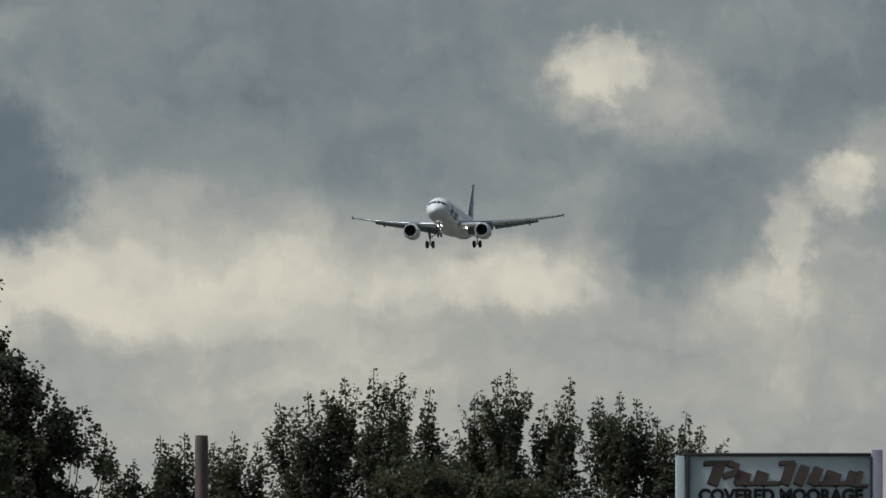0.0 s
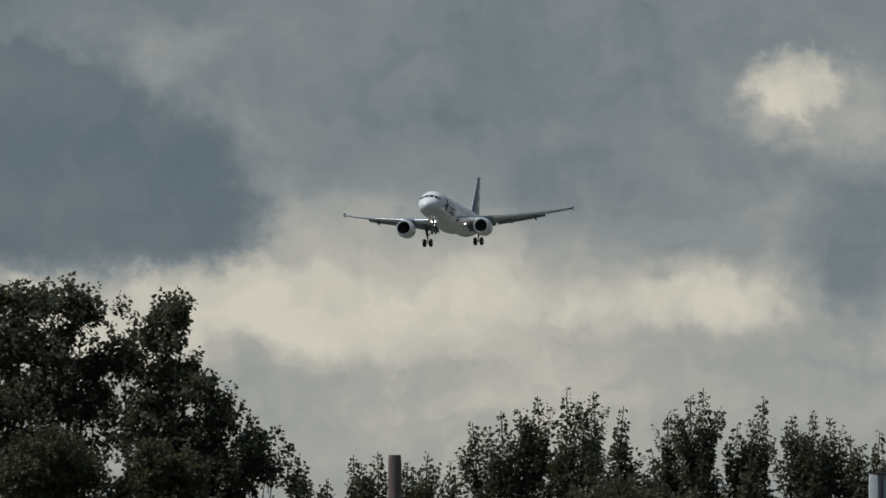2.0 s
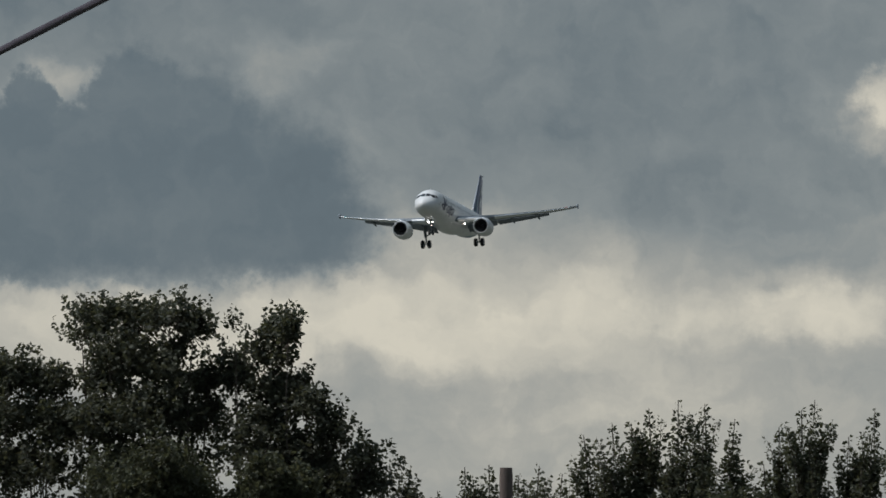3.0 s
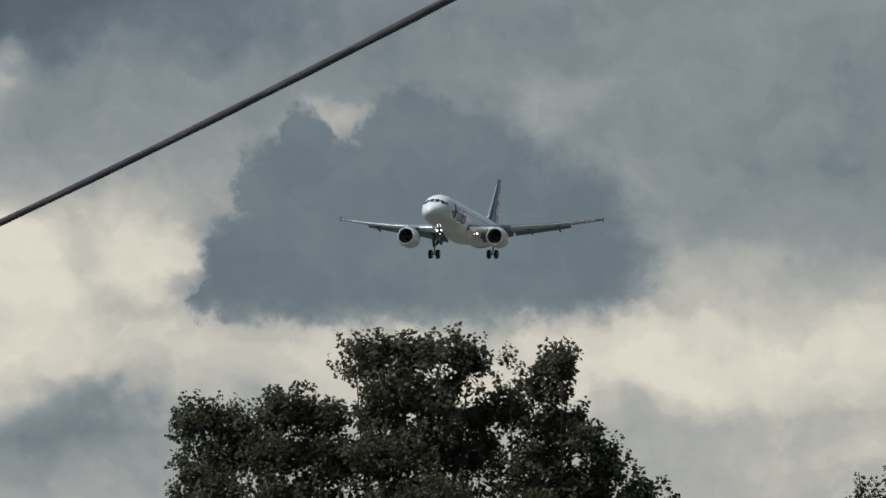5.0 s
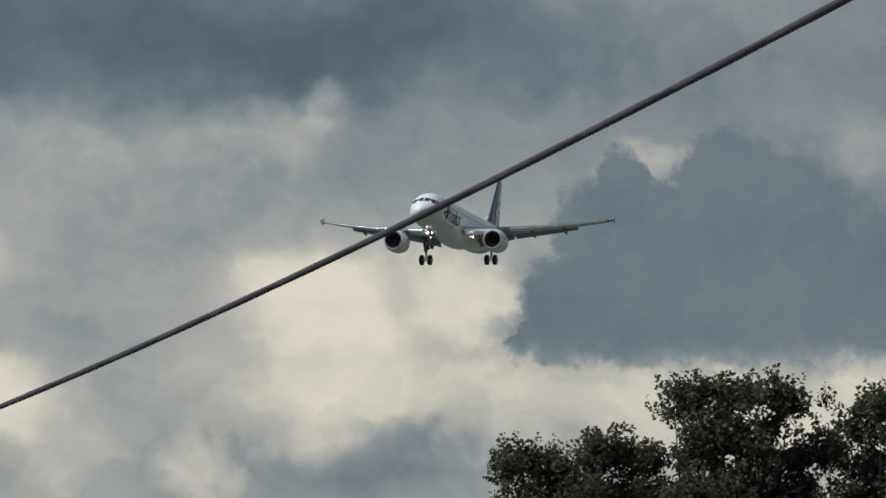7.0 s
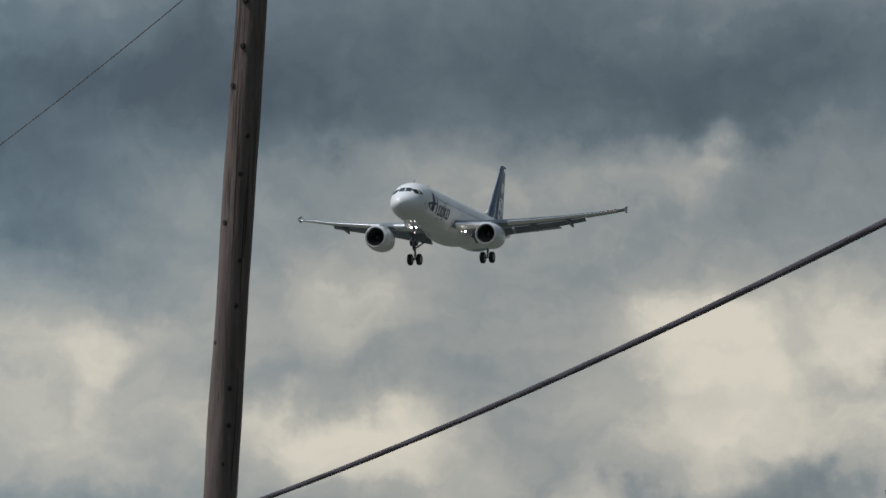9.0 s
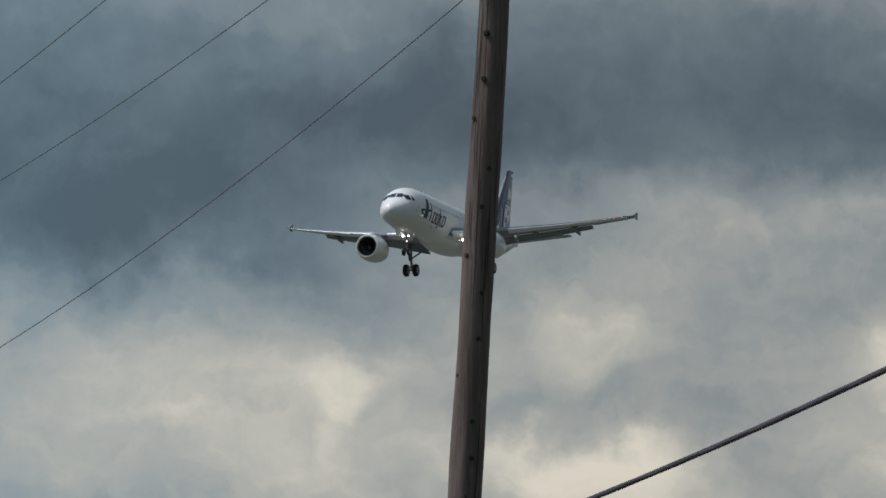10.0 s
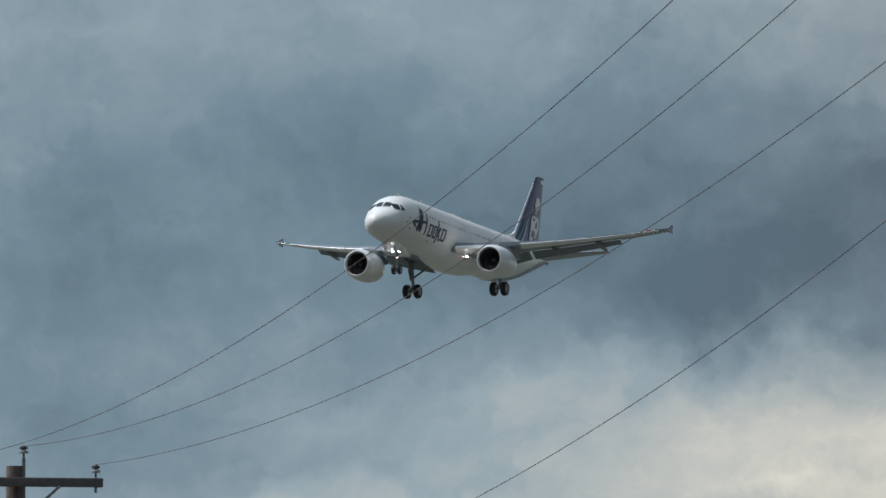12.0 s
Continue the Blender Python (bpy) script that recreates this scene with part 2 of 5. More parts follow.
sun = new("sun", bpy.data.lights.new("sun", "SUN"))
sun.data.energy, sun.data.angle, sun.data.color = 2.9, radians(14), (1.0, 0.98, 0.95)
sun_way = Vector((math.sin(radians(SUN_AZ)) * math.cos(radians(SUN_UP)), math.cos(radians(SUN_AZ)) * math.cos(radians(SUN_UP)), math.sin(radians(SUN_UP))))
sun.matrix_world = look(sun_way * 300.0, (0, 0, 0))


# ---------------------------------------------------------------- materials
def material(name, colour, rough=0.5, metal=0.0, vary=0.15, scale=4.0, fine=40.0, bump=0.0, emit=0.0, coat=0.0, stretch=(1, 1, 1), per_object=0.0, island=0.0):
    """A painted, wooden, metal or leafy surface: blotches and fine grain over one base colour."""
    m = bpy.data.materials.new(name)
    m.use_nodes = True
    nt = m.node_tree
    N, L = nt.nodes, nt.links
    bsdf = N["Principled BSDF"]
    bsdf.inputs["Roughness"].default_value, bsdf.inputs["Metallic"].default_value = rough, metal
    bsdf.inputs["Coat Weight"].default_value = coat
    co, mp = N.new("ShaderNodeTexCoord"), N.new("ShaderNodeMapping")
    mp.inputs["Scale"].default_value = stretch
    L.new(co.outputs["Object"], mp.inputs[0])
    a, b = N.new("ShaderNodeTexNoise"), N.new("ShaderNodeTexNoise")
    for n, s in ((a, scale), (b, fine)):
        n.inputs["Scale"].default_value, n.inputs["Detail"].default_value, n.inputs["Roughness"].default_value = s, 5.0, 0.6
        L.new(mp.outputs[0], n.inputs["Vector"])
    mix = N.new("ShaderNodeMath")
    mix.operation = "MULTIPLY_ADD"
    L.new(b.outputs[0], mix.inputs[0])
    mix.inputs[1].default_value = 0.5
    L.new(a.outputs[0], mix.inputs[2])
    rng = N.new("ShaderNodeMapRange")
    for i, v in zip((1, 2, 3, 4), (0.45, 1.05, 1.0 - vary, 1.0 + vary)):
        rng.inputs[i].default_value = v
    L.new(mix.outputs[0], rng.inputs[0])
    value = rng.outputs[0]
    for amount, node, plug in ((per_object, "ShaderNodeObjectInfo", "Random"), (island, "ShaderNodeNewGeometry", "Random Per Island")):
        if amount:
            o, r2, mu = N.new(node), N.new("ShaderNodeMapRange"), N.new("ShaderNodeMath")
            r2.inputs[3].default_value, r2.inputs[4].default_value = 1.0 - amount, 1.0 + amount
            mu.operation = "MULTIPLY"
            L.new(o.outputs[plug], r2.inputs[0]), L.new(value, mu.inputs[0]), L.new(r2.outputs[0], mu.inputs[1])
            value = mu.outputs[0]
    sc = N.new("ShaderNodeVectorMath")
    sc.operation = "SCALE"
    sc.inputs[0].default_value = colour
    L.new(value, sc.inputs["Scale"])
    L.new(sc.outputs[0], bsdf.inputs["Base Color"])
    rr = N.new("ShaderNodeMapRange")
    for i, v in zip((1, 2, 3, 4), (0.4, 1.1, max(0.02, rough * 0.8), min(1.0, rough * 1.2))):
        rr.inputs[i].default_value = v
    L.new(mix.outputs[0], rr.inputs[0]), L.new(rr.outputs[0], bsdf.inputs["Roughness"])
    if bump:
        bp = N.new("ShaderNodeBump")
        bp.inputs["Strength"].default_value, bp.inputs["Distance"].default_value = bump, 0.02
        L.new(mix.outputs[0], bp.inputs["Height"]), L.new(bp.outputs[0], bsdf.inputs["Normal"])
    if emit:
        bsdf.inputs["Emission Color"].default_value = (*colour, 1.0)
        bsdf.inputs["Emission Strength"].default_value = emit
    return m


WHITE = material("aircraft_white_paint", (0.79, 0.79, 0.79), 0.32, vary=0.10, scale=0.5, fine=6.0, coat=0.3, stretch=(1, 0.35, 1))
GREY = material("aircraft_grey_paint", (0.285, 0.32, 0.365), 0.38, vary=0.10, scale=0.8, fine=7.0, coat=0.1, stretch=(1, 0.4, 1))
FLAP_GREY = material("flap_grey_paint", (0.20, 0.225, 0.26), 0.45, vary=0.14, scale=1.2, fine=9.0)
SLAT = material("bare_slat_metal", (0.88, 0.88, 0.88), 0.42, metal=0.85, vary=0.06, scale=1.0, fine=9.0)
LIP = material("polished_inlet_lip", (0.82, 0.82, 0.83), 0.34, metal=0.55, vary=0.06, scale=2.0, fine=20.0)
NAVY = material("navy_livery_paint", (0.028, 0.050, 0.150), 0.3, vary=0.12, scale=0.7, fine=7.0, coat=0.3)
TITLE = material("dark_navy_lettering_paint", (0.012, 0.020, 0.066), 0.55, vary=0.1, scale=0.7, fine=7.0)
BLUE = material("mid_blue_livery_paint", (0.05, 0.16, 0.36), 0.3, vary=0.1, scale=0.7, fine=7.0, coat=0.3)
TEAL = material("teal_livery_paint", (0.05, 0.30, 0.33), 0.3, vary=0.1, scale=0.7, fine=7.0, coat=0.3)
RED = material("red_marking_paint", (0.55, 0.03, 0.03), 0.4, vary=0.1)
PANEL = material("panel_gap_grey", (0.34, 0.35, 0.36), 0.5, vary=0.1)
GLASS = material("tinted_cockpit_glass", (0.012, 0.014, 0.018), 0.08, vary=0.1)
CABIN_GLASS = material("cabin_window_glass", (0.58, 0.60, 0.62), 0.25, vary=0.1, per_object=0.4)
DUCT = material("dark_inlet_duct", (0.045, 0.045, 0.05), 0.5, vary=0.15)
FAN = material("titanium_fan_blade", (0.12, 0.12, 0.13), 0.35, metal=0.7, vary=0.1)
NOZZLE = material("burnt_nozzle_metal", (0.16, 0.14, 0.12), 0.4, metal=0.8, vary=0.25)
TYRE = material("black_tyre_rubber", (0.018, 0.018, 0.019), 0.75, vary=0.2, scale=6.0)
GEAR = material("grey_gear_steel", (0.20, 0.21, 0.22), 0.4, metal=0.3, vary=0.2, scale=6.0)
WELL = material("dark_wheel_well", (0.05, 0.05, 0.05), 0.7, vary=0.2)
LAMP = material("lit_landing_lamp", (1.0, 0.96, 0.93), 0.3, emit=10.0)
LAMP_DIM = material("lit_taxi_lamp", (1.0, 0.72, 0.66), 0.3, emit=3.0)

WOOD = material("weathered_pole_wood", (0.135, 0.104, 0.092), 0.85, vary=0.55, scale=5.0, fine=34.0, bump=0.8, stretch=(6, 6, 0.35))
ARM_WOOD = material("crossarm_wood", (0.13, 0.115, 0.115), 0.85, vary=0.35, scale=6.0, fine=40.0, bump=0.5, stretch=(0.5, 6, 6))
KNOT = material("dark_wood_check", (0.022, 0.019, 0.017), 0.9, vary=0.3)
STEEL = material("galvanised_hardware", (0.22, 0.23, 0.24), 0.5, metal=0.6, vary=0.25, scale=20.0)
PORCELAIN = material("grey_porcelain", (0.42, 0.45, 0.46), 0.2, vary=0.1, scale=20.0)
DARK_PORCELAIN = material("brown_porcelain", (0.05, 0.04, 0.04), 0.25, vary=0.1, scale=20.0)
CABLE = material("black_cable_sheath", (0.050, 0.040, 0.054), 0.85, vary=0.3, scale=3.0, fine=30.0)
WIRE = material("weathered_copper_wire", (0.095, 0.070, 0.066), 0.6, vary=0.3, scale=2.0)
LEAF_TREE = material("dark_green_leaf", (0.080, 0.086, 0.060), 0.7, vary=0.3, scale=1.1, fine=6.0, island=0.45)
LEAF_SHRUB = material("poplar_green_leaf", (0.082, 0.090, 0.060), 0.7, vary=0.3, scale=1.1, fine=6.0, island=0.5)


def let_light_through(mat, colour, share):
    """Thin leaves pass a part of the light that falls on them."""
    N, L = mat.node_tree.nodes, mat.node_tree.links
    thin, mix = N.new("ShaderNodeBsdfTranslucent"), N.new("ShaderNodeMixShader")
    thin.inputs[0].default_value, mix.inputs[0].default_value = (*colour, 1.0), share
    L.new(N["Principled BSDF"].outputs[0], mix.inputs[1]), L.new(thin.outputs[0], mix.inputs[2])
    L.new(mix.outputs[0], N["Material Output"].inputs[0])


LEAF_FRONT = material("fresh_green_leaf", (0.066, 0.072, 0.040), 0.7, vary=0.3, scale=1.1, fine=6.0, island=0.45)
for leafy in (LEAF_TREE, LEAF_SHRUB, LEAF_FRONT):
    let_light_through(leafy, (0.115, 0.115, 0.055), 0.38)
BARK = material("grey_brown_bark", (0.09, 0.075, 0.06), 0.9, vary=0.35, scale=8.0, fine=40.0, bump=0.6)
SIGN_FACE = material("pale_blue_sign_panel", (0.50, 0.56, 0.58), 0.55, vary=0.10, scale=1.6, fine=14.0)
SIGN_FRAME = material("dark_sign_frame", (0.045, 0.04, 0.05), 0.6, vary=0.2, scale=6.0)
SIGN_POST = material("grey_painted_post", (0.38, 0.37, 0.44), 0.7, vary=0.15, scale=5.0)
SIGN_POST_PALE = material("pale_painted_post", (0.66, 0.71, 0.71), 0.7, vary=0.12, scale=5.0)
LETTER_BROWN = material("brown_sign_script", (0.14, 0.10, 0.085), 0.9, vary=0.25, scale=8.0)
LETTER_DARK = material("dark_sign_letters", (0.012, 0.013, 0.017), 0.95, vary=0.2, scale=8.0)
GRASS = material("dry_meadow_grass", (0.070, 0.075, 0.058), 0.95, vary=0.4, scale=0.15, fine=3.0, bump=0.4)


# ---------------------------------------------------------------- building helpers
def link(name, bm, mat, parent=None, label="", smooth=True):
    me = bpy.data.meshes.new(name)
    bmesh.ops.recalc_face_normals(bm, faces=bm.faces)
    bm.to_mesh(me)
    bm.free()
    if smooth:
        me.shade_smooth()
        me.set_sharp_from_angle(angle=radians(38))
    me.materials.append(mat)
    ob = new(name, me)
    if parent is not None:
        ob.parent = parent
    if label:
        ob["label"] = label
    return ob


def part(name, bm, mat, parent, label="", smooth=True):
    return link(name, bm, mat, parent, label, smooth)


def loft(bm, rings, closed=True, caps=True):
    """Skin a list of rings of points, all of one length."""
    rows = [[bm.verts.new(p) for p in r] for r in rings]
    n = len(rows[0])
    for a, b in zip(rows, rows[1:]):
        for i in range(n if closed else n - 1):
            j = (i + 1) % n
            bm.faces.new((a[i], a[j], b[j], b[i]))
    if caps:
        bm.faces.new(rows[0])
        bm.faces.new(rows[-1])
    return bm


def box(bm, size, m, bevel=0.0):
    r = bmesh.ops.create_cube(bm, size=1.0, matrix=m @ Matrix.Diagonal((*size, 1)))
    if bevel:
        edges = list({e for v in r["verts"] for e in v.link_edges})
        bmesh.ops.bevel(bm, geom=edges, offset=bevel, segments=2, affect="EDGES", profile=0.6)
    return bm


def tube(bm, a, b, ra, rb, seg=14):
    a, b = Vector(a), Vector(b)
    q = (b - a).to_track_quat("Z", "Y")
    rings = []
    for p, r in ((a, ra), (b, rb)):
        rings.append([p + q @ Vector((r * math.cos(2 * math.pi * k / seg), r * math.sin(2 * math.pi * k / seg), 0)) for k in range(seg)])
    return loft(bm, rings)


def lathe(bm, profile, centre=(0, 0, 0), axis="Y", seg=32, caps=False):
    """Turn (distance along the axis, radius) pairs round an axis through centre."""
    c = Vector(centre)
    rings = []
    for s, r in profile:
        ring = []
        for k in range(seg):
            a = 2 * math.pi * k / seg
            u, v = r * math.cos(a), r * math.sin(a)
            ring.append(c + Vector({"Y": (u, s, v), "X": (s, u, v), "Z": (u, v, s)}[axis]))
        rings.append(ring)
    return loft(bm, rings, caps=caps)


def smooth_curve(xs, ys, x):
    """Monotone-looking cubic through the stations."""
    i = max(0, min(len(xs) - 2, int(np.searchsorted(xs, x)) - 1))
    def slope(k):
        if k <= 0 or k >= len(xs) - 1:
            k0, k1 = max(0, k - 1), min(len(xs) - 1, k + 1)
            return (ys[k1] - ys[k0]) / (xs[k1] - xs[k0])
        a, b = (ys[k] - ys[k - 1]) / (xs[k] - xs[k - 1]), (ys[k + 1] - ys[k]) / (xs[k + 1] - xs[k])
        return 0.0 if a * b <= 0 else 2 * a * b / (a + b)
    h = xs[i + 1] - xs[i]
    t = (x - xs[i]) / h
    return (2 * t**3 - 3 * t**2 + 1) * ys[i] + (t**3 - 2 * t**2 + t) * h * slope(i) + (3 * t**2 - 2 * t**3) * ys[i + 1] + (t**3 - t**2) * h * slope(i + 1)


# ---------------------------------------------------------------- the ground
def ground():
    bm = bmesh.new()
    bmesh.ops.create_circle(bm, cap_ends=True, segments=96, radius=4800.0)
    g = link("ground", bm, GRASS, smooth=False)
    tagged(g, "flat dry grassland round the airfield, reaching the horizon", "ground", kind="structure")


ground()
# ---------------------------------------------------------------- the airliner: x to its right wing, y forward, z up, datum at the nose
F_S = [0.0, 0.12, 0.45, 1.0, 1.7, 2.4, 3.1, 4.2, 5.6, 24.0, 26.5, 29.5, 32.0, 34.5, 36.5, 37.57]
F_W = [0.03, 0.40, 0.80, 1.17, 1.49, 1.70, 1.84, 1.94, 1.975, 1.975, 1.94, 1.76, 1.42, 0.98, 0.52, 0.22]
F_T = [-0.62, -0.26, 0.06, 0.38, 0.78, 1.34, 1.72, 1.96, 2.07, 2.07, 2.07, 2.05, 1.97, 1.80, 1.52, 1.30]
F_B = [-0.68, -0.98, -1.28, -1.55, -1.77, -1.90, -1.99, -2.05, -2.07, -2.07, -1.93, -1.32, -0.60, 0.20, 0.82, 1.02]


def skin(s, a, lift=0.0):
    """Point of the fuselage skin at station s behind the nose and angle a (radians, 0 at the left side, 90 deg at the crown)."""
    w, t, b = smooth_curve(F_S, F_W, s), smooth_curve(F_S, F_T, s), smooth_curve(F_S, F_B, s)
    mid, h = (t + b) / 2, (t - b) / 2
    return Vector((-(w + lift) * math.cos(a), -s, mid + (h + lift) * math.sin(a)))


def angle_at(s, z):
    t, b = smooth_curve(F_S, F_T, s), smooth_curve(F_S, F_B, s)
    return math.asin(max(-0.999, min(0.999, (z - (t + b) / 2) / ((t - b) / 2))))


def decal(bm, corners, side=1, lift=0.012, steps=4):
    """A thin four-cornered plate on the skin; corners as (station, height) in order round it. side -1: the right flank."""
    (s0, z0), (s1, z1), (s2, z2), (s3, z3) = corners
    grid = []
    for i in range(steps + 1):
        v = i / steps
        row = []
        for j in range(steps + 1):
            u = j / steps
            s = (s0 * (1 - u) + s1 * u) * (1 - v) + (s3 * (1 - u) + s2 * u) * v
            z = (z0 * (1 - u) + z1 * u) * (1 - v) + (z3 * (1 - u) + z2 * u) * v
            p = skin(s, angle_at(s, z), lift)
            row.append(bm.verts.new((p.x * side, p.y, p.z)))
        grid.append(row)
    for r0, r1 in zip(grid, grid[1:]):
        for j in range(steps):
            bm.faces.new((r0[j], r0[j + 1], r1[j + 1], r1[j]))
    return bm


def stroke(bm, a, b, width, side=1, lift=0.014):
    """A straight brush stroke on the flank from a to b (station, height)."""
    (s0, z0), (s1, z1) = a, b
    l = math.hypot(s1 - s0, z1 - z0)
    ns, nz = -(z1 - z0) / l * width / 2, (s1 - s0) / l * width / 2
    return decal(bm, [(s0 + ns, z0 + nz), (s1 + ns, z1 + nz), (s1 - ns, z1 - nz), (s0 - ns, z0 - nz)], side, lift, 5)


W_KINK, W_TIP = 6.4, 17.05


def wing_at(x):
    """Leading edge station, trailing edge station, height and thickness ratio of the wing at span x."""
    le = 12.3 + 0.522 * (x - 1.6)
    te = 18.55 + 0.02 * (x - 1.6) if x < W_KINK else 18.65 + (21.75 - 18.65) * (x - W_KINK) / (W_TIP - W_KINK)
    z = -1.08 + 0.085 * (x - 1.9) + 0.0036 * max(0.0, x - 1.9) ** 2
    return le, te, z, 0.145 - 0.055 * x / W_TIP


def foil(c0, c1, n=11):
    """Upper then lower surface points of an aerofoil between two chord fractions, as (fraction, height / thickness ratio)."""
    def half(x):
        return 5 * (0.2969 * math.sqrt(max(x, 0)) - 0.126 * x - 0.3516 * x * x + 0.2843 * x**3 - 0.1036 * x**4)
    xs = [c0 + (c1 - c0) * (1 - math.cos(math.pi * k / (n - 1))) / 2 for k in range(n)]
    up = [(x, half(x) * 1.08 + 0.012) for x in xs]
    lo = [(x, -half(x) * 0.88 - 0.004) for x in reversed(xs)]
    return up + lo


def wing_slice(side, x, c0, c1, turn=0.0, shift=(0, 0), scale=1.0):
    le, te, z, tr = wing_at(x)
    chord = te - le
    twist = radians(3.6 - 3.4 * x / W_TIP)
    pts = []
    px = c0 if turn else 0.3
    for f, h in foil(c0, c1):
        ds, dz = (f - px) * chord * scale, h * tr * chord * scale
        if turn:
            ds, dz = ds * math.cos(turn) + dz * math.sin(turn), -ds * math.sin(turn) + dz * math.cos(turn)
        ds, dz = ds + px * chord + shift[0] * chord, dz + shift[1] * chord
        ds, dz = ds * math.cos(twist) + dz * math.sin(twist), -(ds - 0.3 * chord) * math.sin(twist) + dz * math.cos(twist)
        pts.append(Vector((side * x, -(le + ds), z + dz)))
    return pts


def span_loft(side, x0, x1, c0, c1, n=8, **kw):
    bm = bmesh.new()
    return loft(bm, [wing_slice(side, x0 + (x1 - x0) * k / n, c0, c1, **kw) for k in range(n + 1)])


def wing(plane, side):
    w = part("wing", span_loft(side, 1.5, W_TIP, 0.06, 0.785, 18), GREY, plane)
    part("aileron", span_loft(side, 13.3, 16.3, 0.79, 1.0, 4, turn=radians(4)), GREY, w)
    part("trailing_edge", span_loft(side, 16.32, W_TIP, 0.79, 1.0, 2, turn=radians(0.5)), GREY, w)
    for a, b in ((2.25, 6.25), (6.5, 13.2)):
        part("flap", span_loft(side, a, b, 0.79, 1.06, 6, turn=radians(30), shift=(0.012, -0.016)), FLAP_GREY, w, "grey flap, lowered for landing")
    for a, b in ((2.05, 4.9), (6.7, 9.2), (9.25, 11.7), (11.75, 14.2), (14.25, 16.6)):
        part("slat", span_loft(side, a, b, 0.0, 0.13, 3, turn=radians(19), shift=(-0.045, -0.03)), SLAT, w, "pale bare-metal slat, extended")
    for x in (4.35, 8.35, 11.75):
        le, te, z, tr = wing_at(x)
        bm = bmesh.new()
        rings = []
        for k in range(13):
            f = k / 12
            r = max(0.015, math.sin(math.pi * min(1.0, f * 0.93 + 0.035)) ** 0.6)
            s = te - 1.75 + 2.75 * f
            drop = -0.26 - 0.62 * max(0.0, f - 0.42) ** 1.25
            rings.append([Vector((side * x + 0.17 * r * math.cos(a), -s, z + drop + 0.30 * r * math.sin(a))) for a in [2 * math.pi * j / 12 for j in range(12)]])
        part("flap_track_fairing", loft(bm, rings), FLAP_GREY, w)
    # arrow-shaped tip fence, above and below the tip
    le, te, z, tr = wing_at(W_TIP)
    bm = bmesh.new()
    out = [(le + 0.1, 0.02), (le + 1.15, 0.40), (te + 0.25, 0.42), (te + 0.08, 0.03), (te + 0.15, -0.26), (le + 1.0, -0.25), (le + 0.2, -0.06)]
    rings = [[Vector((side * (W_TIP + d), -s, z + h + 0.06)) for s, h in out] for d in (0.0, 0.07)]
    part("wingtip_fence", loft(bm, rings), GREY, w, smooth=False)
    # the red or green lamp glass and dark tip band
    bm = bmesh.new()
    box(bm, (0.55, 0.10, 0.14), pose(side * 15.9, -(wing_at(15.9)[0] + 0.03), wing_at(15.9)[2] - 0.02, 0, 0, -side * 27.6), 0.03)
    part("navigation_lamp", bm, RED if side < 0 else TEAL, w, "red lamp glass" if side < 0 else "green lamp glass")
    bm = bmesh.new()
    box(bm, (0.7, 0.12, 0.16), pose(side * 16.55, -(wing_at(16.55)[0] + 0.03), wing_at(16.55)[2] - 0.02, 0, 0, -side * 27.6), 0.03)
    part("lamp_fairing", bm, FLAP_GREY, w)
    return w


E_X, E_S, E_Z = 5.75, 10.45, -2.45


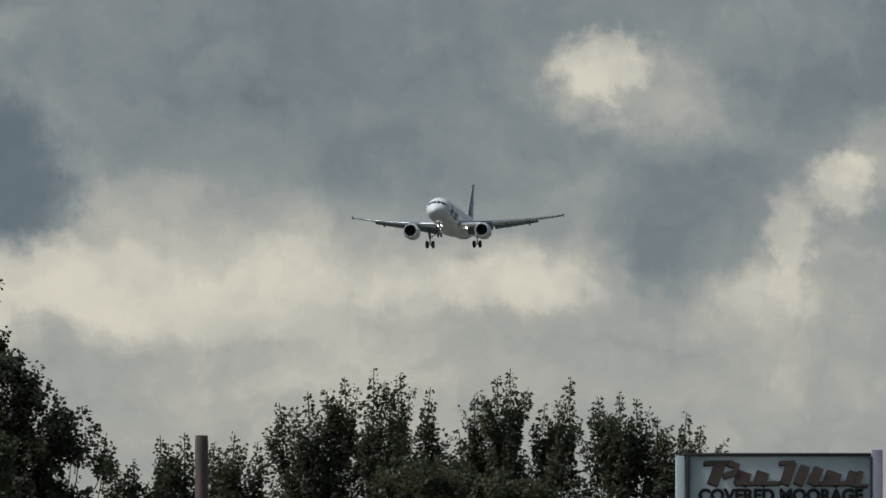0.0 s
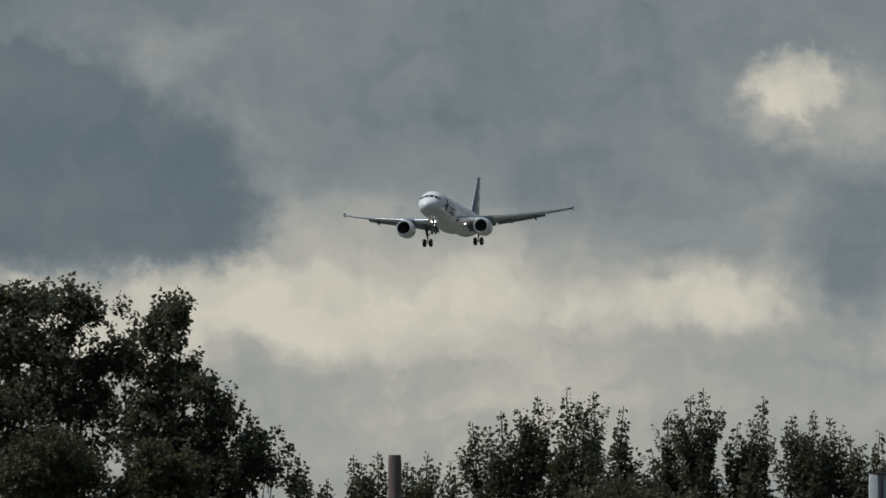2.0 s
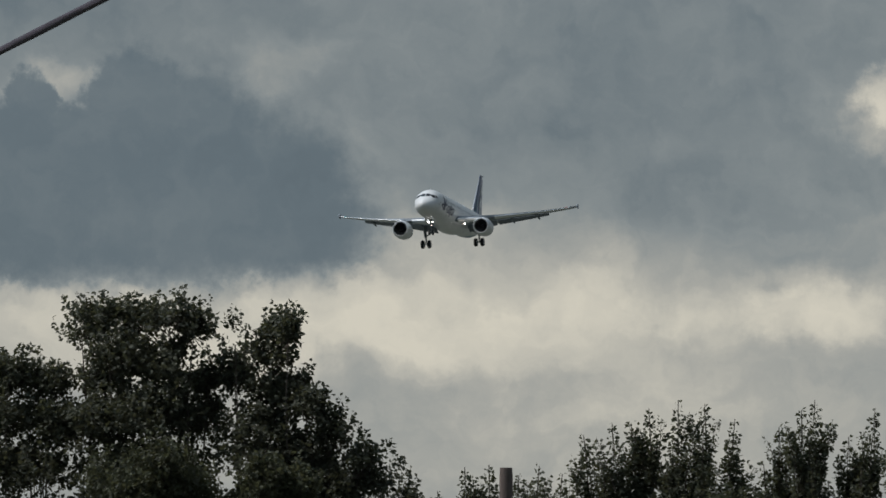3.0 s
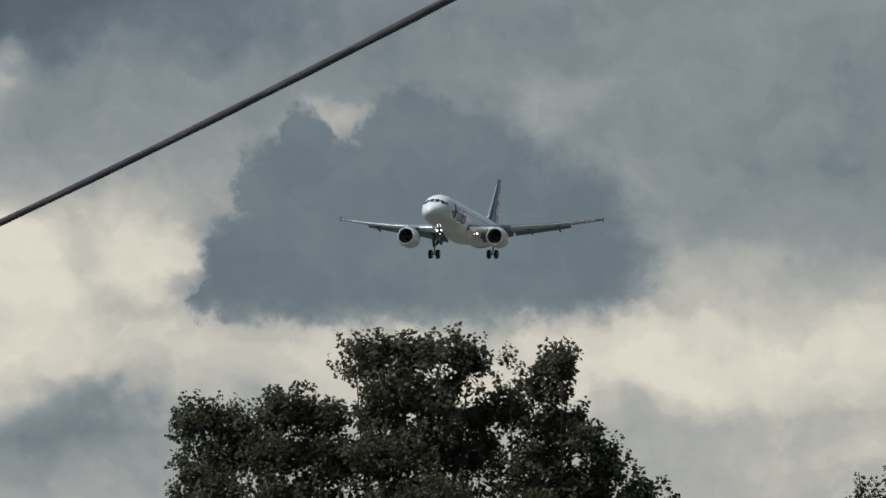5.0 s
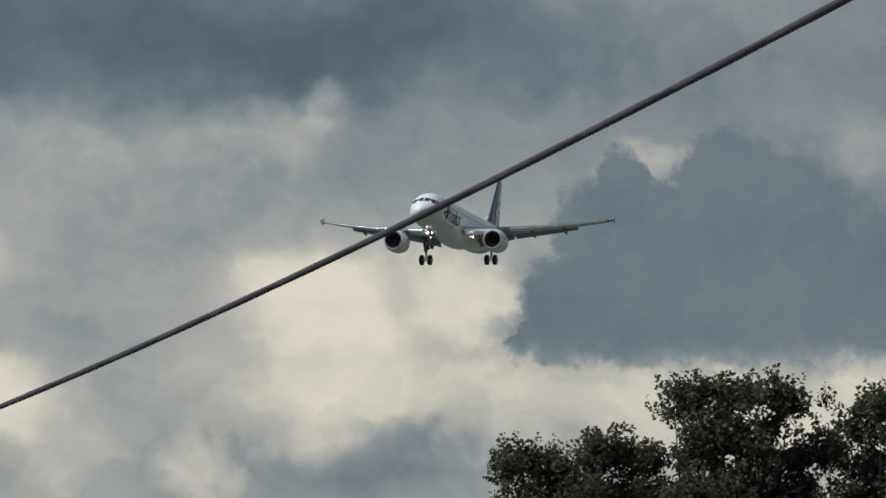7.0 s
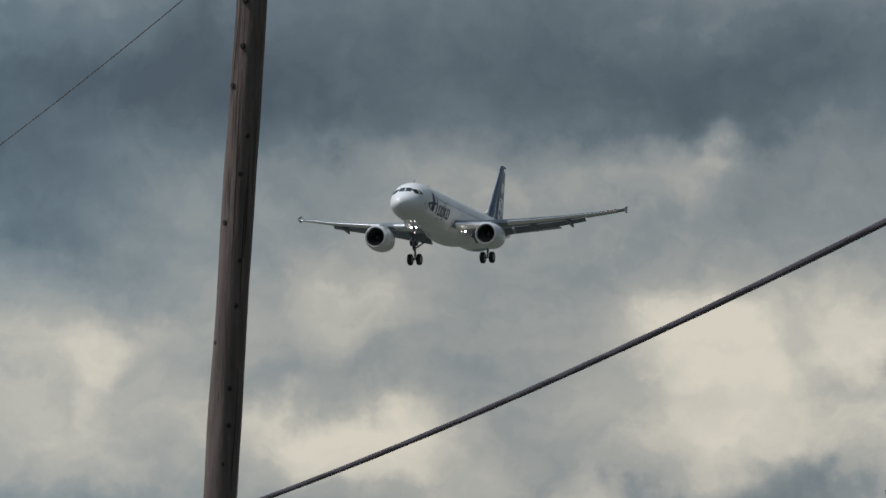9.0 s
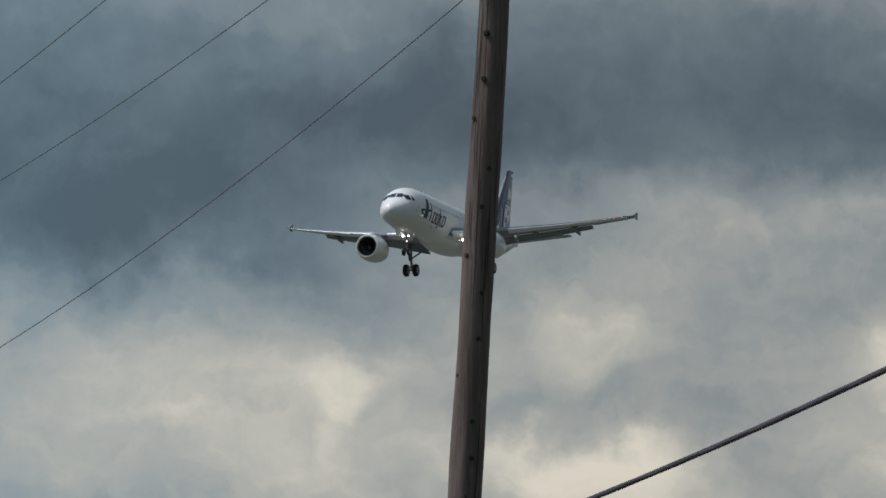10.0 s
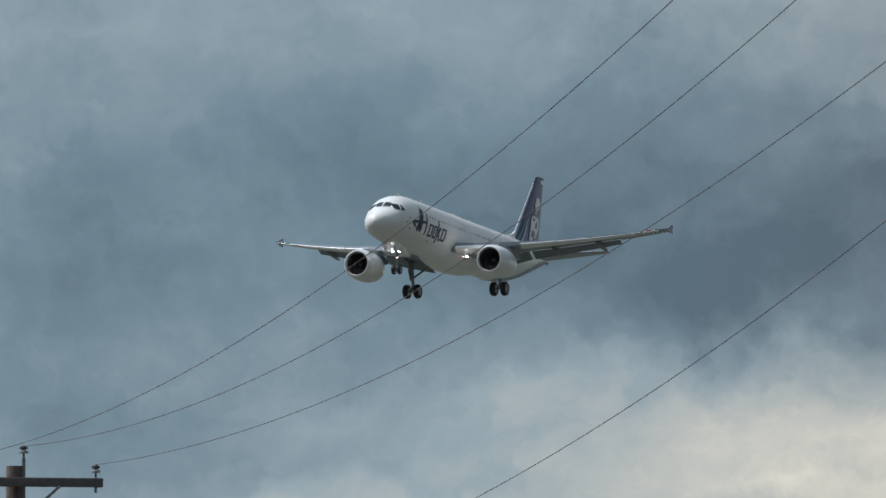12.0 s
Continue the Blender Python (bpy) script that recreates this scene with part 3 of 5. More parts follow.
def engine(plane, side):
    c = (side * E_X, -E_S, E_Z)
    cowl = [(0.10, 1.03), (-0.02, 1.09), (-0.35, 1.19), (-0.9, 1.265), (-1.6, 1.285), (-2.4, 1.24), (-3.1, 1.11), (-3.5, 0.99), (-3.52, 0.94), (-3.2, 0.92)]
    e = part("engine", lathe(bmesh.new(), [(s - 0.12, r) for s, r in cowl], c, seg=40), WHITE, plane, "white high-bypass engine nacelle")
    lip = [(-0.16, 1.125), (-0.05, 1.09), (0.04, 1.03), (0.05, 0.985), (0.0, 0.945), (-0.1, 0.915), (-0.22, 0.895)]
    part("inlet_lip", lathe(bmesh.new(), lip, c, seg=40), LIP, e, "polished metal inlet lip")
    part("inlet_duct", lathe(bmesh.new(), [(-0.20, 0.897), (-0.6, 0.87), (-1.05, 0.865), (-1.06, 0.02)], c, seg=40), DUCT, e)
    part("spinner", lathe(bmesh.new(), [(-0.48, 0.01), (-0.56, 0.09), (-0.75, 0.2), (-0.95, 0.28), (-1.0, 0.285)], c, seg=20), DUCT, e)
    bm = bmesh.new()
    for k in range(24):
        a0 = 2 * math.pi * k / 24
        pts = []
        for r, tw in ((0.27, 0.9), (0.55, 0.55), (0.86, 0.3)):
            for d in (-0.09, 0.09):
                ang = a0 + d * math.cos(tw) / r * 0.9 + 0.1 * (r - 0.27)
                pts.append(bm.verts.new((c[0] + r * math.cos(ang), c[1] - 0.93 + d * math.sin(tw), c[2] + r * math.sin(ang))))
        for i in (0, 2):
            bm.faces.new((pts[i], pts[i + 1], pts[i + 3], pts[i + 2]))
    part("fan", bm, FAN, e, smooth=False)
    part("core_nozzle", lathe(bmesh.new(), [(-3.1, 0.76), (-3.7, 0.70), (-4.4, 0.50), (-4.45, 0.46), (-4.3, 0.45)], c, seg=28), NOZZLE, e)
    part("exhaust_cone", lathe(bmesh.new(), [(-4.1, 0.34), (-4.5, 0.26), (-5.0, 0.10), (-5.2, 0.01)], c, seg=20), NOZZLE, e)
    # strakes and the pylon up to the wing
    bm = bmesh.new()
    box(bm, (0.03, 0.9, 0.28), pose(c[0] - side * 0.78, c[1] - 0.95, c[2] + 0.98, -8, -side * 40, 0), 0.01)
    part("strake", bm, WHITE, e)
    bm = bmesh.new()
    rings = []
    for s, zt, zb, wd in ((11.4, -1.20, -1.35, 0.05), (12.2, -1.02, -1.5, 0.2), (13.4, -0.98, -1.6, 0.25), (14.6, -1.0, -1.75, 0.24), (16.4, -1.2, -1.75, 0.14), (17.2, -1.35, -1.55, 0.03)):
        x = side * E_X
        rings.append([Vector((x - wd, -s, zb)), Vector((x + wd, -s, zb)), Vector((x + wd * 0.9, -s, zt)), Vector((x, -s, zt + 0.04)), Vector((x - wd * 0.9, -s, zt))])
    part("pylon", loft(bm, rings), GREY, e)
    return e


def wheel(parent, centre, r, width):
    w = part("tyre", lathe(bmesh.new(), [(-width * 0.5, r * 0.62), (-width * 0.5, r * 0.84), (-width * 0.36, r * 0.96), (0, r), (width * 0.36, r * 0.96), (width * 0.5, r * 0.84), (width * 0.5, r * 0.62)], centre, "X", 28), TYRE, parent)
    part("hub", lathe(bmesh.new(), [(-width * 0.42, 0.02), (-width * 0.42, r * 0.3), (-width * 0.46, r * 0.63), (width * 0.46, r * 0.63), (width * 0.42, r * 0.3), (width * 0.42, 0.02)], centre, "X", 20), GEAR, w)
    return w


def main_gear(plane, side):
    x, s, z = side * 3.8, 17.7, -3.82
    g = part("main_gear", tube(tube(bmesh.new(), (x, -s, z + 0.1), (x, -s, -2.65), 0.085, 0.085), (x, -s, -2.9), (x + side * 0.12, -s + 0.05, -1.35), 0.15, 0.17), GEAR, plane)
    for d in (-0.47, 0.47):
        wheel(g, (x + d, -s, z), 0.585, 0.43)
    part("axle", tube(bmesh.new(), (x - 0.6, -s, z), (x + 0.6, -s, z), 0.075, 0.075), GEAR, g)
    part("side_brace", tube(bmesh.new(), (x, -s, -2.75), (x - side * 1.7, -s - 0.1, -1.6), 0.075, 0.09), GEAR, g)
    part("drag_brace", tube(bmesh.new(), (x, -s, -2.7), (x, -s + 1.1, -1.5), 0.05, 0.06), GEAR, g)
    part("torque_link", tube(tube(bmesh.new(), (x, -s - 0.05, z + 0.2), (x, -s - 0.42, -3.15), 0.045, 0.045), (x, -s - 0.42, -3.15), (x, -s - 0.05, -2.75), 0.045, 0.045), GEAR, g)
    bm = bmesh.new()
    door = [(-0.62, -1.45), (0.58, -1.45), (0.42, -2.2), (0.16, -2.95), (-0.16, -2.95), (-0.40, -2.2)]
    loft(bm, [[Vector((x + side * (d + 0.19 + 0.10 * (z2 + 2.2)), -s + y2, z2)) for y2, z2 in door] for d in (0.0, 0.05)])
    part("leg_door", bm, GREY, g)
    return g


def nose_gear(plane):
    s, z = 5.07, -3.90
    g = part("nose_gear", tube(tube(bmesh.new(), (0, -s + 0.05, z), (0, -s, -2.9), 0.06, 0.06), (0, -s, -3.0), (0, -s - 0.1, -1.7), 0.10, 0.12), GEAR, plane)
    for d in (-0.25, 0.25):
        wheel(g, (d, -s + 0.05, z), 0.385, 0.23)
    part("axle", tube(bmesh.new(), (-0.3, -s + 0.05, z), (0.3, -s + 0.05, z), 0.05, 0.05), GEAR, g)
    part("drag_brace", tube(bmesh.new(), (0, -s, -2.8), (0, -s - 1.1, -1.95), 0.05, 0.06), GEAR, g)
    for d in (-1, 1):
        bm = bmesh.new()
        box(bm, (0.03, 1.5, 0.62), pose(d * 0.52, -s + 0.95, -2.2, 0, d * 10, 0), 0.01)
        part("gear_door", bm, WHITE, g)
        bm = bmesh.new()
        box(bm, (0.03, 0.75, 0.55), pose(d * 0.44, -s - 0.55, -2.2, 0, d * 8, 0), 0.01)
        part("gear_door", bm, WHITE, g)
    for x, zz, r, mat, lab in ((-0.27, -2.42, 0.10, LAMP, "lit landing lamp"), (0.27, -2.46, 0.10, LAMP, "lit landing lamp"), (-0.12, -2.95, 0.06, LAMP_DIM, "lit taxi lamp")):
        h = part("lamp_housing", lathe(bmesh.new(), [(-0.16, 0.03), (-0.1, r * 0.9), (0.0, r * 1.12), (0.02, r * 1.12)], (x, -s + 0.28, zz), seg=18), GEAR, g)
        part("lamp", lathe(bmesh.new(), [(0.0, r), (0.035, r * 0.8), (0.055, r * 0.4), (0.06, 0.004)], (x, -s + 0.28, zz), seg=18), mat, h, lab)
    return g


def tailplane(plane, side):
    bm = bmesh.new()
    rings = []
    for k in range(6):
        f = k / 5
        x, le, ch, z = 0.7 + 5.52 * f, 31.3 + 3.35 * f, 4.1 - 2.6 * f, 0.98 + 0.60 * f
        rings.append([Vector((side * x, -(le + a * ch), z + b * 0.09 * ch)) for a, b in foil(0.0, 0.70, 9)])
    t = part("tailplane", loft(bm, rings), GREY, plane)
    bm = bmesh.new()
    rings = []
    for k in range(6):
        f = k / 5
        x, le, ch, z = 0.95 + 5.2 * f, 31.3 + 3.35 * (0.045 + 0.94 * f), 4.1 - 2.6 * (0.045 + 0.94 * f), 0.98 + 0.60 * (0.045 + 0.94 * f)
        rings.append([Vector((side * x, -(le + a * ch), z + b * 0.09 * ch)) for a, b in foil(0.71, 1.0, 7)])
    part("elevator", loft(bm, rings), GREY, t)
    return t


def fin_at(f):
    """Leading edge, trailing edge and height of the fin at the fraction f of its span."""
    return 29.6 + 5.15 * f, 35.5 + 0.95 * f, 1.85 + 6.1 * f


def fin_point(f, c, side, lift=0.02):
    le, te, z = fin_at(f)
    ch = te - le
    th = 5 * 0.10 * (0.2969 * math.sqrt(c) - 0.126 * c - 0.3516 * c * c + 0.2843 * c**3 - 0.1036 * c**4) * ch
    return Vector((side * (th + lift), -(le + c * ch), z))


def fin_patch(bm, centre, rf, rc, side, wobble=0.0, phase=0.0, lift=0.02, n=22):
    """A rounded plate on the fin; centre and half sizes as fractions of span and chord."""
    f0, c0 = centre
    mid = bm.verts.new(fin_point(f0, c0, side, lift))
    rim = []
    for k in range(n):
        a = 2 * math.pi * k / n
        r = 1 + wobble * math.sin(3 * a + phase) + 0.5 * wobble * math.sin(5 * a + 2 * phase)
        rim.append(bm.verts.new(fin_point(f0 + rf * r * math.sin(a), c0 + rc * r * math.cos(a), side, lift)))
    for k in range(n):
        bm.faces.new((mid, rim[k], rim[(k + 1) % n]))
    return bm


def tail_fin(plane):
    bm = bmesh.new()
    rings = []
    for k in range(9):
        f = k / 8
        le, te, z = fin_at(f)
        ch = te - le
        rings.append([Vector((b * 0.10 * ch, -(le + a * ch), z)) for a, b in foil(0.0, 0.70, 9)])
    fin = part("tail_fin", loft(bm, rings), NAVY, plane, "navy tail fin with a pale emblem")
    bm = bmesh.new()
    rings = []
    for k in range(7):
        f = 0.03 + 0.90 * k / 6
        le, te, z = fin_at(f)
        ch = te - le
        rings.append([Vector((b * 0.10 * ch, -(le + a * ch), z)) for a, b in foil(0.705, 1.0, 7)])
    part("rudder", loft(bm, rings), NAVY, fin)
    # dorsal fillet
    bm = bmesh.new()
    rings = []
    for s, z, w in ((26.8, 2.02, 0.03), (28.2, 2.16, 0.09), (29.6, 2.45, 0.16), (30.3, 2.8, 0.19)):
        rings.append([Vector((-w, -s, 1.9)), Vector((w, -s, 1.9)), Vector((w * 0.4, -s, z)), Vector((-w * 0.4, -s, z))])
    part("dorsal_fillet", loft(bm, rings), WHITE, fin)
    # pale leading edge strip, tip cap and the painted bands and emblem of the livery
    bm = bmesh.new()
    rings = []
    for k in range(7):
        f = 0.06 + 0.85 * k / 6
        le, te, z = fin_at(f)
        ch = te - le
        rings.append([Vector((b * 0.115 * ch, -(le - 0.03 + a * ch), z)) for a, b in foil(0.0, 0.045, 7)])
    part("leading_edge", loft(bm, rings), GREY, fin)
    bm = bmesh.new()
    box(bm, (0.15, 1.35, 0.18), pose(0, -35.75, 7.98, 0, 0, 0), 0.06)
    part("fin_tip", bm, FLAP_GREY, fin)
    for side in (-1, 1):
        for (fa, ca), (fb, cb), wd, mat in (((0.02, 0.10), (0.40, 0.16), 0.035, TEAL), ((0.02, 0.24), (0.36, 0.255), 0.022, SLAT), ((0.02, 0.33), (0.24, 0.30), 0.05, BLUE)):
            bm = bmesh.new()
            rows = []
            for k in range(9):
                t = k / 8
                f, c = fa + (fb - fa) * t, ca + (cb - ca) * t + 0.03 * math.sin(math.pi * t)
                h = wd * (1 - 0.75 * t)
                rows.append((bm.verts.new(fin_point(f, c - h, side)), bm.verts.new(fin_point(f, c + h, side))))
            for (a, b), (d, e) in zip(rows, rows[1:]):
                bm.faces.new((a, b, e, d))
            part("livery_band", bm, mat, fin)
        part("emblem", fin_patch(bmesh.new(), (0.29, 0.66), 0.24, 0.22, side, 0.12, 0.4, 0.030), WHITE, fin, "pale rounded emblem panel")
        part("emblem", fin_patch(bmesh.new(), (0.63, 0.66), 0.095, 0.20, side, 0.10, 1.2, 0.030), WHITE, fin, "pale rounded emblem panel")
        for f, c, rf, rc in ((0.47, 0.66, 0.028, 0.19), (0.33, 0.74, 0.05, 0.06), (0.20, 0.64, 0.05, 0.10), (0.12, 0.72, 0.05, 0.07), (0.40, 0.56, 0.02, 0.07)):
            part("emblem_mark", fin_patch(bmesh.new(), (f, c), rf, rc, side, 0.12, f * 9, 0.045, 14), NAVY, fin)
    return fin


def airliner():
    plane = new("airliner")
    tagged(plane, "white twin-engine airliner with navy tail, landing gear down, flaps lowered", "aeroplane")
    bm = bmesh.new()
    stations = [0.0, 0.03, 0.07, 0.12, 0.2, 0.32] + [0.45 + 0.2 * k for k in range(28)] + [6.5 + 2.5 * k for k in range(7)] + [23.0 + 0.75 * k for k in range(19)] + [37.0, 37.4, 37.57]
    loft(bm, [[skin(s, 2 * math.pi * k / 56) for k in range(56)] for s in stations])
    body = part("fuselage", bm, WHITE, plane, "glossy white fuselage")
    # belly fairing between the wings
    bm = bmesh.new()
    rings = []
    for k in range(17):
        f = k / 16
        r = math.sin(math.pi * (0.02 + 0.96 * f)) ** 0.55
        s = 10.9 + 11.6 * f
        rings.append([Vector((2.20 * r * math.cos(a) * (1.0 if math.sin(a) < 0 else 0.9), -s, -1.15 + (1.48 if math.sin(a) < 0 else 0.55) * r * math.sin(a))) for a in [2 * math.pi * j / 32 for j in range(32)]])
    part("belly_fairing", loft(bm, rings), WHITE, plane)
    # cockpit glazing
    for side in (1, -1):
        for corners in ([(1.78, 0.50), (2.18, 0.46), (2.36, 0.96), (2.04, 1.02)], [(2.26, 0.46), (2.66, 0.49), (2.56, 0.88), (2.44, 0.93)]):
            part("cockpit_window", decal(bmesh.new(), corners, side, 0.014, 5), GLASS, body, "dark cockpit glass")
        panes = [((1.56, 88.2), (2.14, 88.2), (2.20, 70), (1.74, 65))]
        for (s0, a0), (s1, a1), (s2, a2), (s3, a3) in panes:
            bm = bmesh.new()
            n = 6
            grid = []
            for i in range(n + 1):
                v = i / n
                row = []
                for j in range(n + 1):
                    u = j / n
                    s = (s0 * (1 - u) + s1 * u) * (1 - v) + (s3 * (1 - u) + s2 * u) * v
                    a = radians((a0 * (1 - u) + a1 * u) * (1 - v) + (a3 * (1 - u) + a2 * u) * v)
                    p = skin(s, a, 0.014)
                    row.append(bm.verts.new((p.x * side, p.y, p.z)))
                grid.append(row)
            for r0, r1 in zip(grid, grid[1:]):
                for j in range(n):
                    bm.faces.new((r0[j], r0[j + 1], r1[j + 1], r1[j]))
            part("cockpit_window", bm, GLASS, body, "dark cockpit glass")
    # cabin windows: one oval pane shared by all
    bm = bmesh.new()
    lathe(bm, [(0.0, 0.115), (0.012, 0.11), (0.014, 0.02)], (0, 0, 0), "X", 12, caps=True)
    for v in bm.verts:
        v.co.z *= 1.5
    first = None
    for side in (1, -1):
        for k in range(43):
            s = 6.5 + 0.5334 * k
            a = angle_at(s, 0.50)
            p = skin(s, a, 0.0)
            if first is None:
                first = part("cabin_window", bm, CABIN_GLASS, body)
                ob = first
            else:
                ob = new("cabin_window", first.data)
                ob.parent = body
            n = Vector((-math.cos(a) / 1.975, 0, math.sin(a) / 2.07)).normalized()
            ob.matrix_basis = pose(p.x * side, p.y, p.z, 0, -math.degrees(math.asin(n.z)) if side < 0 else math.degrees(math.asin(n.z)), 0 if side < 0 else 180)
    # doors and hatches: thin joint lines round each
    for side in (1, -1):
        for s0, s1, z0, z1 in ((5.05, 5.87, -0.65, 1.2), (29.6, 30.4, -0.45, 1.25), (14.5, 15.0, 0.0, 1.05), (15.4, 15.9, 0.0, 1.05)):
            bm = bmesh.new()
            for a, b in (((s0, z0), (s1, z0)), ((s1, z0), (s1, z1)), ((s1, z1), (s0, z1)), ((s0, z1), (s0, z0))):
                stroke(bm, a, b, 0.035, side, 0.008)
            part("door_outline", bm, PANEL, body)
    for s, z in ((2.6, -0.45), (3.2, -0.9), (3.0, -0.1), (7.3, -1.35)):
        bm = bmesh.new()
        decal(bm, [(s, z), (s + 0.12, z), (s + 0.12, z + 0.13), (s, z + 0.13)], 1, 0.02, 2)
        part("sensor", bm, WELL, body)
    # the title on each flank: slanted navy brush strokes standing for the lettering
    marks = [((5.30, -0.85), (6.10, 0.98), 0.42), ((5.85, -0.85), (6.28, 0.98), 0.50), ((4.35, -0.22), (6.95, 0.02), 0.22), ((4.35, -0.22), (4.95, -0.60), 0.26), ((6.95, -0.95), (7.22, 0.80), 0.28)]
    for at, wide in ((7.62, 0.62), (8.62, 0.50), (10.35, 0.66)):
        lean = 0.22
        marks += [((at, -0.95), (at + lean, 0.02), 0.24), ((at + wide, -0.95), (at + wide + lean, 0.02), 0.24), ((at, -0.90), (at + wide, -0.90), 0.16), ((at + lean, -0.04), (at + wide + lean, -0.04), 0.16)]
    marks += [((9.50, -1.25), (9.72, 0.55), 0.26), ((9.55, -0.50), (10.15, 0.02), 0.22), ((9.70, -0.45), (10.10, -1.05), 0.22)]
    marks = [((a - 0.75, z0), (b - 0.75, z1), wd) for (a, z0), (b, z1), wd in marks]
    for side in (1, -1):
        for a, b, wd in marks:
            if side < 0:
                a, b = (14.0 - a[0], a[1]), (14.0 - b[0], b[1])
            part("title_stroke", stroke(bmesh.new(), a, b, wd, side), TITLE, body)
    # aerials, beacons and the auxiliary exhaust
    for s, z, h in ((4.6, 2.0, 0.42), (9.5, 2.06, 0.40), (18.2, 2.06, 0.22), (20.0, 2.06, 0.2)):
        bm = bmesh.new()
        rings = [[Vector((x, -(s + dy), z + hh)) for x, dy in ((0, 0.0 + 0.5 * hh), (0.025, 0.15 + 0.5 * hh), (0, 0.34 + 0.3 * hh), (-0.025, 0.15 + 0.5 * hh))] for hh in (-0.05, h * 0.7, h)]
        part("aerial", loft(bm, rings), WHITE, body)
    bm = bmesh.new()
    rings = []
    for k in range(9):
        f = k / 8
        r = math.sin(math.pi * (0.04 + 0.92 * f)) ** 0.5
        rings.append([Vector((0.35 * r * math.cos(a), -(15.5 + 2.2 * f), 2.02 + 0.20 * r * max(0.0, math.sin(a)))) for a in [2 * math.pi * j / 14 for j in range(14)]])
    part("satcom_hump", loft(bm, rings), WHITE, body)
    bm = bmesh.new()
    loft(bm, [[skin(s, 2 * math.pi * k / 40, 0.012) for k in range(40)] for s in (36.2, 36.6, 37.0, 37.3, 37.55)], caps=False)
    part("tail_cone", bm, NAVY, body)
    for side in (-1, 1):
        for low, high, mat in ((-88, -40, NAVY), (-40, -30, BLUE), (-30, -22, TEAL)):
            bm = bmesh.new()
            rings = []
            for k in range(13):
                f = k / 12
                sag = 48.0 * (1 - f) ** 1.2
                rings.append([(lambda p: Vector((p.x * side, p.y, p.z)))(skin(24.5 + 11.6 * f, radians(max(-90.0, low + (high - low) * j / 6 - sag + 26.0 * f)), 0.014)) for j in range(7)])
            part("livery_sweep", loft(bm, rings, closed=False, caps=False), mat, body)
    part("tail_exhaust", lathe(bmesh.new(), [(-37.4, 0.20), (-37.62, 0.17), (-37.62, 0.13), (-37.3, 0.12)], (0, 0, 1.16), seg=18), NOZZLE, body)
    # wing-root lamps
    for side in (-1, 1):
        w = wing(plane, side)
        for x, s, z, r, mat in ((2.95, 13.05, -1.86, 0.10, LAMP), (2.62, 13.0, -1.86, 0.05, LAMP_DIM)):
            if side > 0:
                continue
            bm = bmesh.new()
            stem = tube(bmesh.new(), (side * x, -s + 0.2, z), (side * x, -s - 0.35, z + 0.55), 0.05, 0.07, 10)
            part("lamp_arm", stem, GEAR, w)
            part("root_lamp", lathe(bm, [(0.0, r), (0.035, r * 0.8), (0.055, r * 0.4), (0.06, 0.004)], (side * x, -s + 0.35, z), seg=18), mat, w, "lit wing lamp")
        engine(plane, side)
        main_gear(plane, side)
        tailplane(plane, side)
    nose_gear(plane)
    tail_fin(plane)
    return plane


plane = airliner()


# ---------------------------------------------------------------- the pole line along the road
LINE = Vector((0.9414, 0.3372, 0.0))  # across the line, along the crossarms
FAR_TOP, NEAR_TOP = Vector((-35.29, 147.85, 12.89)), Vector((-10.62, 79.28, 12.89))


def insulator(parent, p):
    """A pin insulator standing on the arm."""
    pin = part("pin", tube(bmesh.new(), p, p + Vector((0, 0, 0.12)), 0.016, 0.016, 8), STEEL, parent)
    prof = [(0.075, 0.025), (0.08, 0.066), (0.105, 0.072), (0.12, 0.036), (0.135, 0.034)]
    part("insulator", lathe(bmesh.new(), prof, p, "Z", 16, caps=True), PORCELAIN, pin, "grey porcelain insulator")
    part("insulator_head", lathe(bmesh.new(), [(0.135, 0.034), (0.14, 0.060), (0.165, 0.058), (0.185, 0.035), (0.19, 0.012)], p, "Z", 16, caps=True), DARK_PORCELAIN, pin, "dark glazed insulator head")


